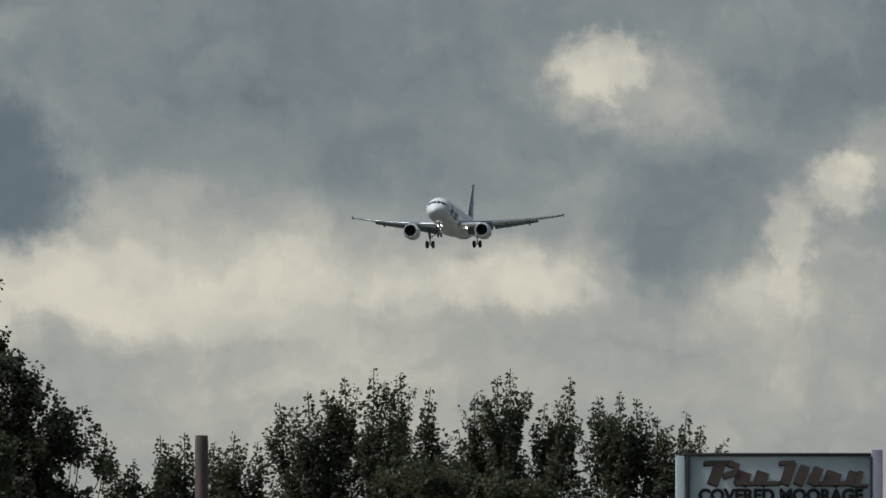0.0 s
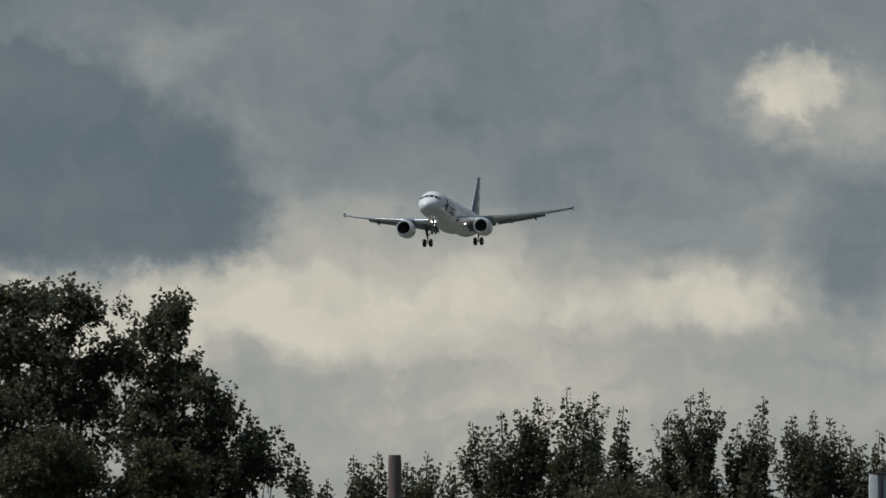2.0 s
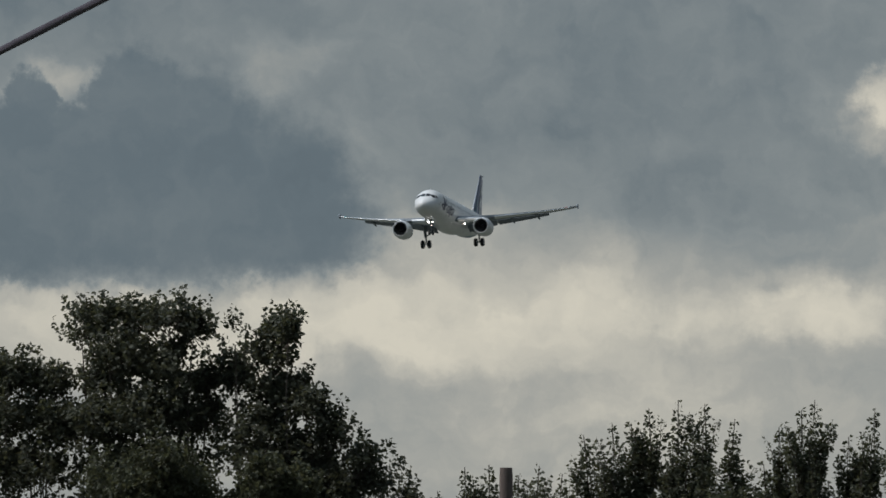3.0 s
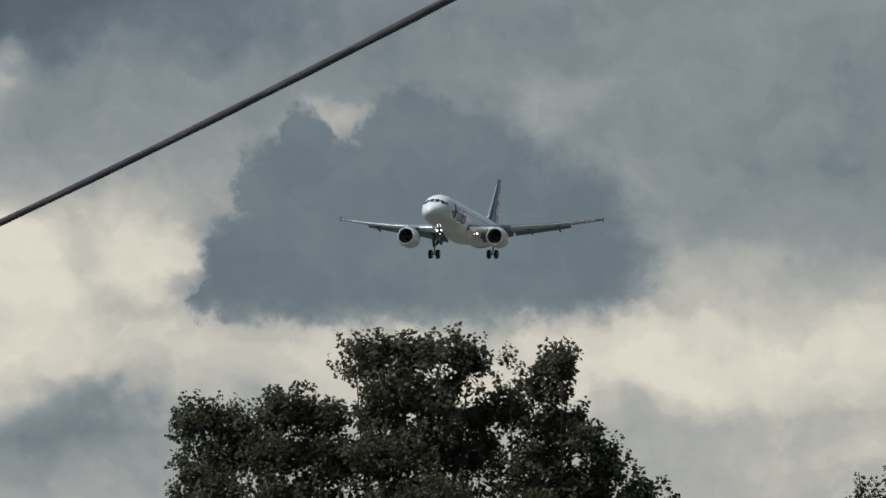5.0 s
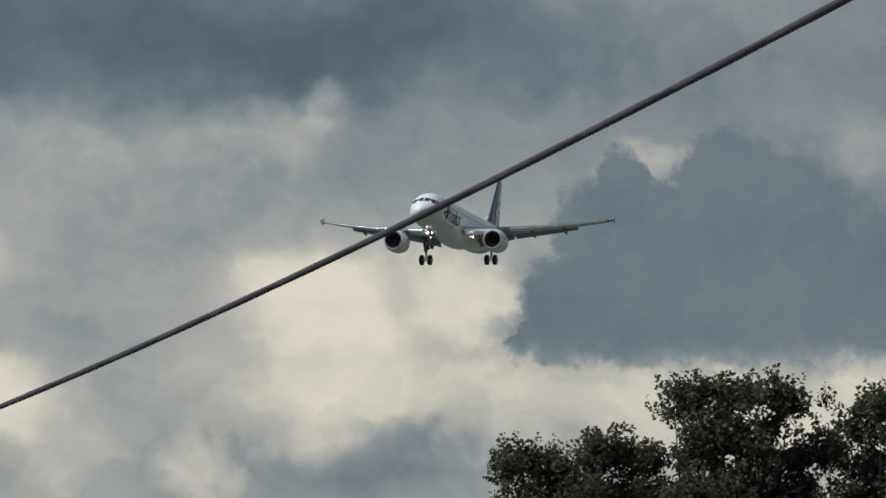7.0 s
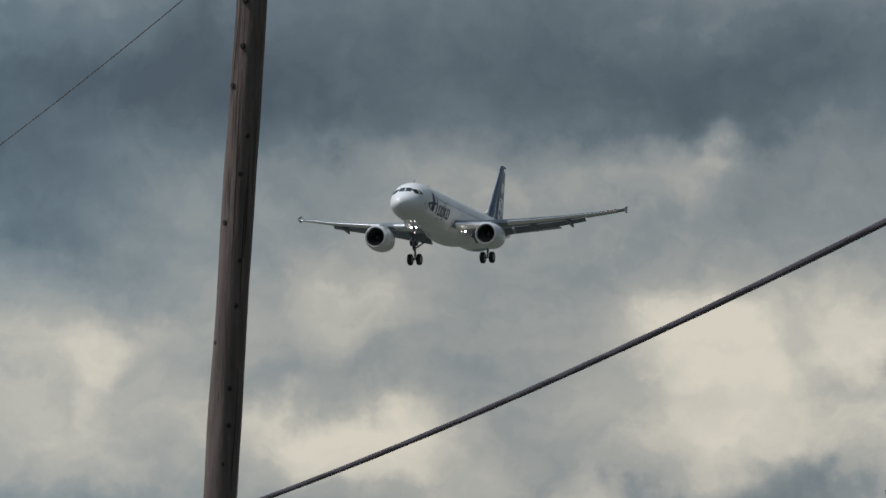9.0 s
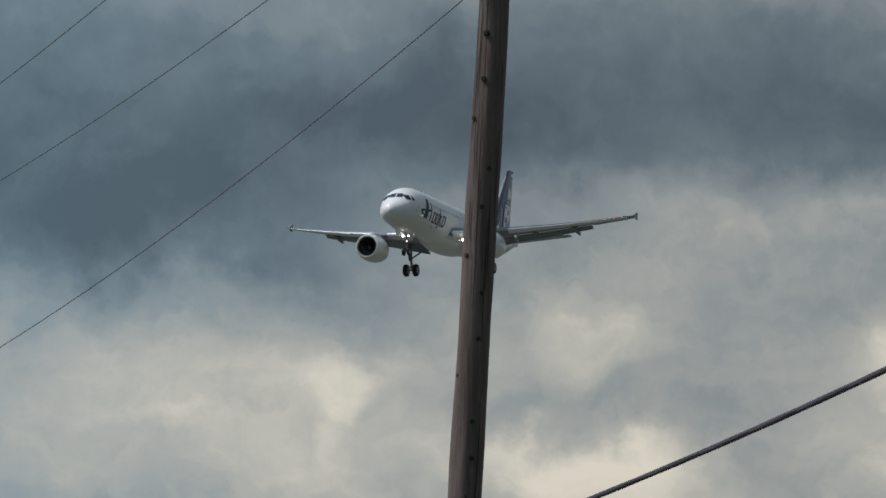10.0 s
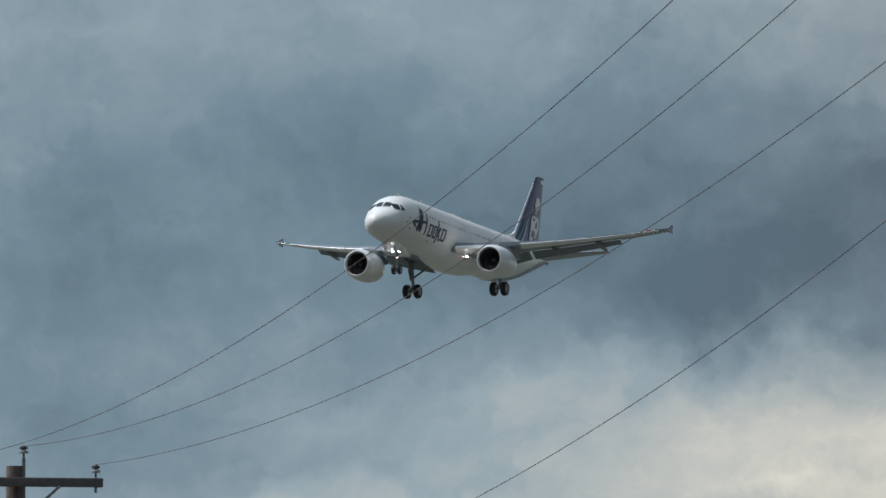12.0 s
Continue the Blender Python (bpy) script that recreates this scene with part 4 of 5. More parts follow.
def pole(foot, top, r0, r1, seed, arm_at, label, detail, droop=0.0):
    """A weathered wooden pole with crossarm, braces, insulators and hardware."""
    rng = random.Random(seed)
    ob = new("utility_pole")
    ob.location = foot
    tagged(ob, label, "utility pole", group="poles of the power line")
    foot, top = Vector(foot), Vector(top)
    axis = top - foot
    rings, n, m = [], 28, 90
    for i in range(m + 1):
        t = i / m
        c = axis * t + Vector((0.012 * math.sin(5 * t + seed), 0.01 * math.cos(7 * t), 0))
        r = r0 + (r1 - r0) * t
        rings.append([c + Vector((math.cos(a), math.sin(a), 0)) * r * (1 + 0.085 * noise.noise(Vector((math.cos(a) * 1.2, math.sin(a) * 1.2, t * 17 + seed))) + 0.025 * noise.noise(Vector((math.cos(a) * 2, math.sin(a) * 2, t * 45))) + 0.012 * noise.noise(Vector((a * 3, t * 90, seed)))) for a in [2 * math.pi * k / n for k in range(n)]])
    bm = loft(bmesh.new(), rings)
    shaft = part("shaft", bm, WOOD, ob)

    def spot(h, a, out=0.0):
        t = h / axis.z
        r = r0 + (r1 - r0) * t + out
        return axis * t + Vector((math.cos(a) * r, math.sin(a) * r, 0))

    if detail:
        # long drying checks, knots, bolt heads and old step holes on the side of the road
        for k in range(26):
            h, a, l = rng.uniform(4.5, 12.0), rng.uniform(-2.9, -0.25), rng.uniform(0.25, 1.0)
            if k < 3:
                h, a, l = (6.2, 8.3, 9.9)[k], -1.62 - 0.06 * k, (1.0, 1.5, 1.7)[k]
            bm = bmesh.new()
            rows = []
            for j in range(7):
                u = j / 6
                w = 0.0035 * math.sin(math.pi * (0.1 + 0.85 * u)) + 0.0008
                p = spot(h + l * u, a + 0.05 * math.sin(4 * u + k), 0.005)
                side = Vector((-math.sin(a), math.cos(a), 0)) * w
                rows.append((bm.verts.new(p - side), bm.verts.new(p + side)))
            for (p, q), (s, t) in zip(rows, rows[1:]):
                bm.faces.new((p, q, t, s))
            part("wood_check", bm, KNOT, shaft)
        for k in range(26):
            h, a = 4.7 + 0.31 * k + rng.uniform(-0.05, 0.05), rng.choice((-2.45, -1.75, -1.2, -0.75, -1.45)) + rng.uniform(-0.12, 0.12)
            p = spot(h, a, -0.012)
            bm = bmesh.new()
            tube(bm, p, p + Vector((math.cos(a), math.sin(a), 0)) * 0.020, 0.022 + 0.008 * rng.random(), 0.017, 8)
            part("bolt_head", bm, KNOT, shaft)
    # crossarm, braces, pins
    c = axis * (arm_at / axis.z)
    yaw = math.degrees(math.atan2(LINE.y, LINE.x))
    front = Vector((LINE.y, -LINE.x, 0)) * (r1 + 0.05)
    bm = box(bmesh.new(), (2.44, 0.095, 0.125), pose(*(c + front), 0, droop, yaw), 0.012)
    fall = Vector((0, 0, -math.tan(radians(droop))))
    arm = part("crossarm", bm, ARM_WOOD, ob, "dark weathered wooden crossarm")
    for d in (-1, 1):
        bm = tube(bmesh.new(), c + front * 1.3 + LINE * d * 0.62 + Vector((0, 0, -0.05)), c + front + Vector((0, 0, -0.62)), 0.02, 0.02, 8)
        part("brace", bm, STEEL, ob)
        insulator(arm, c + front + (LINE + fall) * d * 1.12 + Vector((0, 0, 0.06)))
        bm = tube(bmesh.new(), c + front + (LINE + fall) * d * 1.12 + Vector((0, 0, -0.14)), c + front + (LINE + fall) * d * 1.12 + Vector((0, 0, -0.05)), 0.02, 0.02, 8)
        part("pin_nut", bm, STEEL, arm)
    bm = box(bmesh.new(), (0.05, 0.03, 0.75), pose(*(axis + LINE * (r1 + 0.02) + Vector((0, 0, -0.26))), 0, 0, yaw), 0.008)
    bracket = part("ridge_bracket", bm, STEEL, ob)
    insulator(bracket, axis + LINE * (r1 + 0.02) + Vector((0, 0, 0.10)))
    for z in (arm_at, arm_at - 0.62, 10.98):
        p = axis * (z / axis.z)
        bm = tube(bmesh.new(), p - LINE * (r0 + 0.03), p + LINE * (r0 + 0.05), 0.014, 0.014, 8)
        part("through_bolt", bm, STEEL, ob)
    # spool for the neutral, clamp for the cable
    for z, r in ((11.02, 0.05), (6.5, 0.06)):
        p = axis * (z / axis.z)
        part("clamp", box(bmesh.new(), (0.16, 0.12, 0.10), pose(*(p + LINE * (r0 + 0.01)), 0, 0, yaw), 0.02), STEEL, ob)
    return ob


near_pole = pole((-11.36, 79.24, 0.0), (-10.64, 79.28, 13.15), 0.138, 0.108, 3, 12.79, "leaning weathered wooden power pole with knots and cracks", True, 7.6)
far_pole = pole((-35.36, 147.80, 0.0), (-35.29, 147.85, 13.12), 0.150, 0.115, 8, 12.89, "upright wooden power pole carrying a crossarm with insulators", False)
next_pole = pole((3.60, 21.05, 0.0), (3.60, 21.05, 13.12), 0.150, 0.115, 11, 12.89, "upright wooden power pole beside the watching place", False)


def strand(name, a, b, sag, r, mat, label, category, twist=0, seg=10, steps=90):
    """A hanging line from a to b; twist: how many strands wind round each other."""
    a, b = Vector(a), Vector(b)
    def at(t):
        p = a.lerp(b, t)
        p.z -= 4 * sag * t * (1 - t)
        return p
    across = (b - a).cross(Vector((0, 0, 1))).normalized()
    bm = bmesh.new()
    rings = []
    for i in range(steps + 1):
        t = i / steps
        p = at(t)
        up = Vector((0, 0, 1))
        ring = []
        for k in range(seg):
            ang = 2 * math.pi * k / seg
            rr = r * (1.0 + (0.03 * math.cos(twist * ang + i * 0.35 + 2.0 * math.sin(i * 0.05)) if twist else 0.0))
            ring.append(p + (across * math.cos(ang) + up * math.sin(ang)) * rr)
        rings.append(ring)
    loft(bm, rings)
    ob = link(name, bm, mat)
    tagged(ob, label, category)
    return ob


def wires():
    front = Vector((LINE.y, -LINE.x, 0)) * 0.16
    nxt = Vector((3.60, 21.05, 12.89))
    near = Vector((-10.64, 79.28, 12.79))
    for d, fall, sag in ((-1.12, 0.15, 1.12), (1.12, -0.12, 1.04)):
        pts = [c + front + LINE * d + Vector((0, 0, 0.25)) for c in (FAR_TOP, near, nxt)]
        pts[1].z += fall
        for p, q, s in zip(pts, pts[1:], (sag, 0.9)):
            strand("power_wire", p, q, s, 0.0045, WIRE, "thin dark sagging overhead power wire", "wire")
    pts = [c + LINE * 0.13 for c in (FAR_TOP, near, nxt)]
    for p, z in zip(pts, (13.40, 13.43, 13.40)):
        p.z = z
    for p, q, s in zip(pts, pts[1:], (1.22, 0.9)):
        strand("power_wire", p, q, s, 0.0045, WIRE, "thin dark sagging overhead power wire", "wire")
    pts = [Vector((-35.25, 147.85, 10.99)), Vector((-10.62, 79.3, 10.90)), Vector((3.68, 21.05, 11.0))]
    for p, q, s in zip(pts, pts[1:], (1.3, 0.8)):
        strand("neutral_wire", p, q, s, 0.0042, WIRE, "thin twisted neutral wire fixed below the crossarm", "wire")
    strand("telephone_cable", (-11.03, 79.24, 6.55), (3.49, 21.02, 6.30), 0.30, 0.0175, CABLE, "thick black telephone cable strung from pole to pole", "cable", twist=2, steps=420)


wires()


# ---------------------------------------------------------------- the moorage sign
def words(parent, text, size, m, mat, name, depth=0.012):
    cu = bpy.data.curves.new(name, "FONT")
    cu.body, cu.size, cu.align_x, cu.align_y, cu.extrude, cu.offset = text, size, "CENTER", "CENTER", depth, size * 0.05
    ob = new(name, cu)
    dg = bpy.context.evaluated_depsgraph_get()
    me = bpy.data.meshes.new_from_object(ob.evaluated_get(dg))
    bpy.data.objects.remove(ob)
    me.materials.clear()
    me.materials.append(mat)
    ob = new(name, me)
    ob.parent = parent
    ob.matrix_basis = m
    return ob


def moorage_sign():
    s = new("moorage_sign")
    s.location = (2.755, 129.95, 0.0)
    tagged(s, "pale blue painted moorage sign between two tall posts", "sign")
    L, H, TOP = 2.20, 1.45, 8.60
    face = part("panel", box(bmesh.new(), (L, 0.05, H), pose(0.09 + L / 2, 0, TOP - H / 2 - 0.02), 0.006), SIGN_FACE, s, "pale blue sign panel")
    part("top_rail", box(bmesh.new(), (L + 0.02, 0.10, 0.035), pose(0.09 + L / 2, -0.01, TOP), 0.006), SIGN_FRAME, s)
    part("bottom_rail", box(bmesh.new(), (L, 0.10, 0.05), pose(0.09 + L / 2, -0.01, TOP - H - 0.04), 0.006), SIGN_FRAME, s)
    part("side_rail", box(bmesh.new(), (0.045, 0.10, H), pose(0.135, -0.02, TOP - H / 2 - 0.02), 0.006), SIGN_FRAME, s)
    part("side_rail", box(bmesh.new(), (0.022, 0.10, H), pose(0.09 + L + 0.008, -0.02, TOP - H / 2 - 0.02), 0.004), SIGN_FRAME, s)
    part("post", box(bmesh.new(), (0.11, 0.11, TOP - 0.02), pose(0.045, 0.0, (TOP - 0.02) / 2), 0.012), SIGN_POST_PALE, s, "pale painted post")
    part("post", box(bmesh.new(), (0.13, 0.13, TOP + 0.06), pose(0.09 + L + 0.08, 0.0, (TOP + 0.06) / 2), 0.014), SIGN_POST, s, "grey painted post")
    # the owner's script name as plain slanted shapes, in brown with a darker drop edge
    x0, base = 0.36, TOP - 0.355
    layer = [0.0]
    def swash(pts, w):
        layer[0] += 0.0015
        for mat, off, y in ((LETTER_DARK, (-0.012, -0.014), -0.030), (LETTER_BROWN, (0, 0), -0.036)):
            bm = bmesh.new()
            rows = []
            for k, (x, z) in enumerate(pts):
                a, b = pts[max(0, k - 1)], pts[min(len(pts) - 1, k + 1)]
                d = Vector((b[0] - a[0], 0, b[1] - a[1])).normalized()
                n = Vector((-d.z, 0, d.x)) * w / 2
                p = Vector((x0 + x + off[0], y - layer[0], base + z + off[1]))
                rows.append((bm.verts.new(p - n), bm.verts.new(p + n), bm.verts.new(p + n + Vector((0, 0.008, 0))), bm.verts.new(p - n + Vector((0, 0.008, 0)))))
            for r0, r1 in zip(rows, rows[1:]):
                for i in range(4):
                    j = (i + 1) % 4
                    bm.faces.new((r0[i], r0[j], r1[j], r1[i]))
            bm.faces.new(rows[0]), bm.faces.new(rows[-1])
            part("script_stroke", bm, mat, face, smooth=False)
    swash([(0.07, 0.0), (0.17, 0.27)], 0.13)
    swash([(-0.03, 0.255), (0.31, 0.26)], 0.055)
    for x, h, w in ((0.42, 0.15, 0.17), (0.64, 0.15, 0.15), (1.48, 0.15, 0.18), (1.70, 0.16, 0.09), (1.79, 0.16, 0.07)):
        swash([(x - 0.02, 0.0), (x + 0.03, h)], w)
    swash([(0.34, 0.012), (0.88, 0.018)], 0.045)
    swash([(0.20, 0.10), (0.33, 0.14), (0.36, 0.22), (0.26, 0.255)], 0.075)
    swash([(1.30, 0.012), (1.72, 0.015)], 0.045)
    swash([(0.86, 0.255), (1.04, 0.26)], 0.05)
    for x, h in ((0.98, 0.27), (1.14, 0.22), (1.30, 0.20)):
        swash([(x - 0.06, 0.0), (x + 0.03, h)], 0.115)
    swash([(1.72, -0.005), (1.91, -0.01)], 0.03)
    words(face, "COVERED MOORAGE", 0.20, pose(0.09 + L / 2 + 0.04, -0.032, TOP - 0.49, 90, 0, 0), LETTER_DARK, "lettering")


moorage_sign()


# ---------------------------------------------------------------- the piling between the shrubs
def piling():
    rings = []
    for z in [0.0, 2.0, 4.0, 6.0, 8.0, 9.55, 9.64, 9.66]:
        r = 0.088 if z < 9.6 else 0.082
        rings.append([Vector((math.cos(a) * r * (1 + 0.03 * math.sin(3 * a + z)), math.sin(a) * r, z)) for a in [2 * math.pi * k / 20 for k in range(20)]])
    p = link("timber_piling", loft(bmesh.new(), rings), WOOD)
    p.location = (-3.18, 144.96, 0.0)
    tagged(p, "tall dark round timber piling among the young trees", "piling")


piling()


# ---------------------------------------------------------------- trees
def limb(bm, pts, radii, seg=6):
    rings = []
    for k, (p, r) in enumerate(zip(pts, radii)):
        a, b = pts[max(0, k - 1)], pts[min(len(pts) - 1, k + 1)]
        q = (b - a).to_track_quat("Z", "Y")
        rings.append([p + q @ Vector((r * math.cos(2 * math.pi * j / seg), r * math.sin(2 * math.pi * j / seg), 0)) for j in range(seg)])
    loft(bm, rings)


def leaves_mesh(name, centres, ways, sizes, rng):
    """Many folded, pointed leaves in one mesh: four corners each, bent along the midrib."""
    n = len(centres)
    c, w, s = np.array(centres), np.array(ways), np.array(sizes)[:, None]
    w /= np.linalg.norm(w, axis=1)[:, None] + 1e-9
    r = rng.normal(size=(n, 3))
    side = np.cross(w, r)
    side /= np.linalg.norm(side, axis=1)[:, None] + 1e-9
    up = np.cross(side, w)
    v = np.empty((n, 5, 3))
    v[:, 0] = c
    v[:, 1] = c + w * s * 0.42 + side * s * 0.36 + up * s * 0.10
    v[:, 2] = c + w * s * 1.0 - up * s * 0.12
    v[:, 3] = c + w * s * 0.42 - side * s * 0.36 + up * s * 0.10
    v[:, 4] = c + w * s * 0.45 - up * s * 0.02
    i = np.arange(n)[:, None] * 5
    f = np.concatenate([i + [0, 1, 4], i + [1, 2, 4], i + [2, 3, 4], i + [3, 0, 4]], axis=1).reshape(-1, 3)
    me = bpy.data.meshes.new(name)
    me.from_pydata(v.reshape(-1, 3).tolist(), [], f.tolist())
    return me


class Leaves:
    """Gathers leaves in bulk: base points, ways and sizes."""

    def __init__(self, seed):
        self.rng, self.c, self.w, self.s = np.random.default_rng(seed), [], [], []

    def add(self, centres, ways, size):
        n = len(centres)
        self.c.append(centres), self.w.append(ways + self.rng.normal(size=(n, 3)) * 0.4), self.s.append(size * self.rng.uniform(0.65, 1.3, n))

    def tufts(self, starts, ways, lengths, count, radius, size):
        """A short leafy twig from each start along its way, narrowing to its tip."""
        n, rng = len(starts), self.rng
        ways = ways / (np.linalg.norm(ways, axis=1)[:, None] + 1e-9)
        p, d, ln = np.repeat(starts, count, axis=0), np.repeat(ways, count, axis=0), np.repeat(lengths, count)[:, None]
        t = rng.random((n * count, 1)) ** 0.8
        o = rng.normal(size=(n * count, 3))
        o -= d * (o * d).sum(axis=1)[:, None]
        o /= np.linalg.norm(o, axis=1)[:, None] + 1e-9
        self.add(p + d * ln * t + o * radius * (1.0 - 0.7 * t) * rng.random((n * count, 1)) ** 0.6, o + d * 0.5 + np.array([0, 0, -0.35]), size)

    def mesh(self):
        return leaves_mesh("crown", np.concatenate(self.c), np.concatenate(self.w), np.concatenate(self.s), self.rng)


def stand_tree(name, x, y, trunk_r, fork, label):
    ob = new(name)
    ob.location = (x, y, 0)
    tagged(ob, label, "tree")
    wood = bmesh.new()
    limb(wood, [Vector((0, 0, 0)), Vector((0.03, 0, fork * 0.5)), Vector((0, 0.02, fork))], [trunk_r, trunk_r * 0.85, trunk_r * 0.7], 12)
    part("trunk", wood, BARK, ob)
    return ob


def finish_tree(ob, twigs, leaves, leaf_mat):
    part("twig_work", twigs, BARK, ob)["kind"] = "stuff"
    me = leaves.mesh()
    me.materials.append(leaf_mat)
    crown = new("crown", me)
    crown.parent = ob
    crown["kind"] = "stuff"


def bough(ob, root, tip, radius, rng):
    mid = root * 0.45 + tip * 0.55 + np.array([tip[0] * 0.22, tip[1] * 0.22, -0.3])
    pts = []
    for k in range(9):
        t = k / 8
        pts.append(Vector(root * (1 - t) ** 2 + 2 * mid * t * (1 - t) + tip * t * t + rng.normal(size=3) * 0.03 * (k not in (0, 8))))
    bm = bmesh.new()
    limb(bm, pts, [max(0.006, radius * (1 - 0.11 * k) ** 1.3) for k in range(9)])
    part("bough", bm, BARK, ob)


def broadleaf(name, x, y, trunk_r, fork, clumps, leaf_mat, seed, label, leaf=0.068, fill=1.0):
    """A spreading tree: boughs that each end in a clump of leafy twigs. Each clump: sideways offset, height, half width, half height."""
    leaves = Leaves(seed)
    rng = leaves.rng
    ob = stand_tree(name, x, y, trunk_r, fork, label)
    twigs = bmesh.new()
    for dx, z, rx, rz in clumps:
        dy = rng.uniform(-0.35, 0.35)
        deep = 0.75 * rx + 0.12
        centre = np.array([dx, dy, z - 0.17])
        bough(ob, np.array([0, 0, fork * rng.uniform(0.7, 1.0)]), centre, trunk_r * 0.4, rng)
        n = int(fill * (26 + 460 * (rx * rz + 0.35 * deep * (rx + rz))))
        u = rng.normal(size=(n, 3))
        u /= np.linalg.norm(u, axis=1)[:, None]
        at = u * rng.random((n, 1)) ** 0.42
        starts = centre + at * np.array([rx, deep, rz]) * 0.70
        # holes where no twig grew
        keep = np.array([noise.noise(Vector((p[0] * 3.0, p[1] * 1.6 + seed, p[2] * 3.0))) > -0.25 for p in starts])
        starts, at = starts[keep], at[keep]
        ways = at * np.array([0.9, 0.9, 0.55]) + np.array([0, 0, 0.75]) + rng.normal(size=at.shape) * 0.3
        lengths = rng.uniform(0.10, 0.26, len(starts)) * (0.7 + 0.6 * min(1.0, rx / 0.3))
        leaves.tufts(starts, ways, lengths, 13, 0.075, leaf)
        # a few free shoots on the outside of the clump
        free = 8 + int(14 * rx)
        a = rng.uniform(-0.4, math.pi + 0.4, free)
        rim = np.stack([np.cos(a) * rx, rng.uniform(-0.6, 0.6, free) * deep, np.sin(a) * rz], axis=1)
        out = rim / np.array([rx, deep, rz]) * 0.8 + np.array([0, 0, 0.8])
        leaves.tufts(centre + rim * 0.72, out, rng.uniform(0.16, 0.38, free), 16, 0.055, leaf * 0.95)
        for p, d in zip(starts[::9], ways[::9]):
            limb(twigs, [Vector(p - d * 0.22), Vector(p + d * 0.16)], [0.008, 0.003], 4)
    finish_tree(ob, twigs, leaves, leaf_mat)
    return ob


def poplar(name, x, y, trunk_r, fork, leaders, leaf_mat, seed, label, leaf=0.056):
    """A young tree of upright leaders. Each leader: sideways offset, depth offset, tip height, bush radius, length of the leafy bush below its tip,
    length of the slender shoot that stands free above the bush."""
    leaves = Leaves(seed)
    rng = leaves.rng
    ob = stand_tree(name, x, y, trunk_r, fork, label)
    twigs = bmesh.new()

    def spire(tip, way, length, wide, per_metre):
        """Tiers of hanging leaves up a slender stem, wider and denser downwards."""
        n = int(per_metre * length)
        t = rng.random(n) ** 0.62
        tier = np.round(t * length / 0.085) * 0.085 / length
        t = np.where((t < 0.4) & (rng.random(n) < 0.6), tier + rng.normal(size=n) * 0.02, t)
        a = rng.random(n) * 2 * math.pi
        o = np.stack([np.cos(a), np.sin(a), np.zeros(n)], axis=1)
        r = (0.030 + wide * np.clip(t * 2.2, 0.12, 1)) * rng.random(n) ** 0.55
        base = tip - way * (t * length)[:, None] + o * r[:, None]
        leaves.add(base, o * 0.8 + np.array([0, 0, -0.25]) + way * 0.25 + rng.normal(size=(n, 3)) * 0.4, leaf)
        limb(twigs, [Vector(tip - way * (length + 0.4)), Vector(tip - way * 0.02)], [0.010, 0.003], 4)

    for dx, dy, top, rad, bush, shoot in leaders:
        tip = np.array([dx, dy, top])
        bough(ob, np.array([0, 0, fork * rng.uniform(0.7, 1.0)]), tip, trunk_r * 0.4, rng)
        way = np.array([dx * 0.12, dy * 0.12, 1.0])
        way /= np.linalg.norm(way)
        spire(tip, way, shoot + 0.35, 0.080, 340)
        if shoot >= 0.25:
            for _ in range(9):
                a, low = rng.random() * 2 * math.pi, rng.uniform(0.10, 1.0)
                off = np.array([math.cos(a), 0.7 * math.sin(a), 0.0])
                d = way + off * rng.uniform(0.1, 0.4) + rng.normal(size=3) * 0.05
                spire(tip - np.array([0, 0, low]) + off * rng.uniform(0.10, 0.34), d / np.linalg.norm(d), rng.uniform(0.30, 0.75), 0.050, 215)
        # the bush round the foot of the shoot: dense twigs, close to the stem
        n = int(100 * bush * (rad + 0.12))
        t = rng.random(n) ** 0.8
        a, q = rng.random(n) * 2 * math.pi, np.sqrt(rng.random(n))
        wide = rad * (0.30 + 0.80 * np.minimum(1.0, t * 1.4)) * q
        starts = np.stack([dx + np.cos(a) * wide, dy + np.sin(a) * wide, top - shoot * 0.8 - 0.25 - bush * t], axis=1)
        ways = np.stack([np.cos(a) * 0.30 * q, np.sin(a) * 0.30 * q, np.ones(n)], axis=1) + rng.normal(size=(n, 3)) * 0.15
        leaves.tufts(starts, ways, rng.uniform(0.2, 0.42, n), 20, 0.060, leaf)
    finish_tree(ob, twigs, leaves, leaf_mat)
    return ob


TREES = "young poplar with upright leafy shoots in full green leaf"
broadleaf("broadleaf_tree", -8.20, 149.9, 0.2, 5.2, [
    (-0.90, 12.01, 0.32, 0.29), (-0.52, 12.07, 0.35, 0.25), (-0.13, 12.10, 0.35, 0.25), (0.33, 12.04, 0.35, 0.26), (0.67, 11.97, 0.20, 0.29), (-0.21, 11.55, 0.62, 0.42), (0.40, 11.39, 0.50, 0.50), (-0.59, 11.24, 0.32, 0.35), (0.02, 10.78, 0.81, 0.50), (-0.75, 10.62, 0.50, 0.42), (0.71, 10.78, 0.35, 0.50), (-0.06, 10.00, 1.16, 0.62), (0.84, 11.28, 0.09, 0.20),
    (-0.59, 9.15, 0.85, 0.58), (0.33, 9.15, 0.85, 0.58), (-0.29, 8.38, 0.92, 0.54), (0.56, 8.38, 0.77, 0.54)], LEAF_TREE, 21, "dense dark green broadleaf tree with a rounded crown")
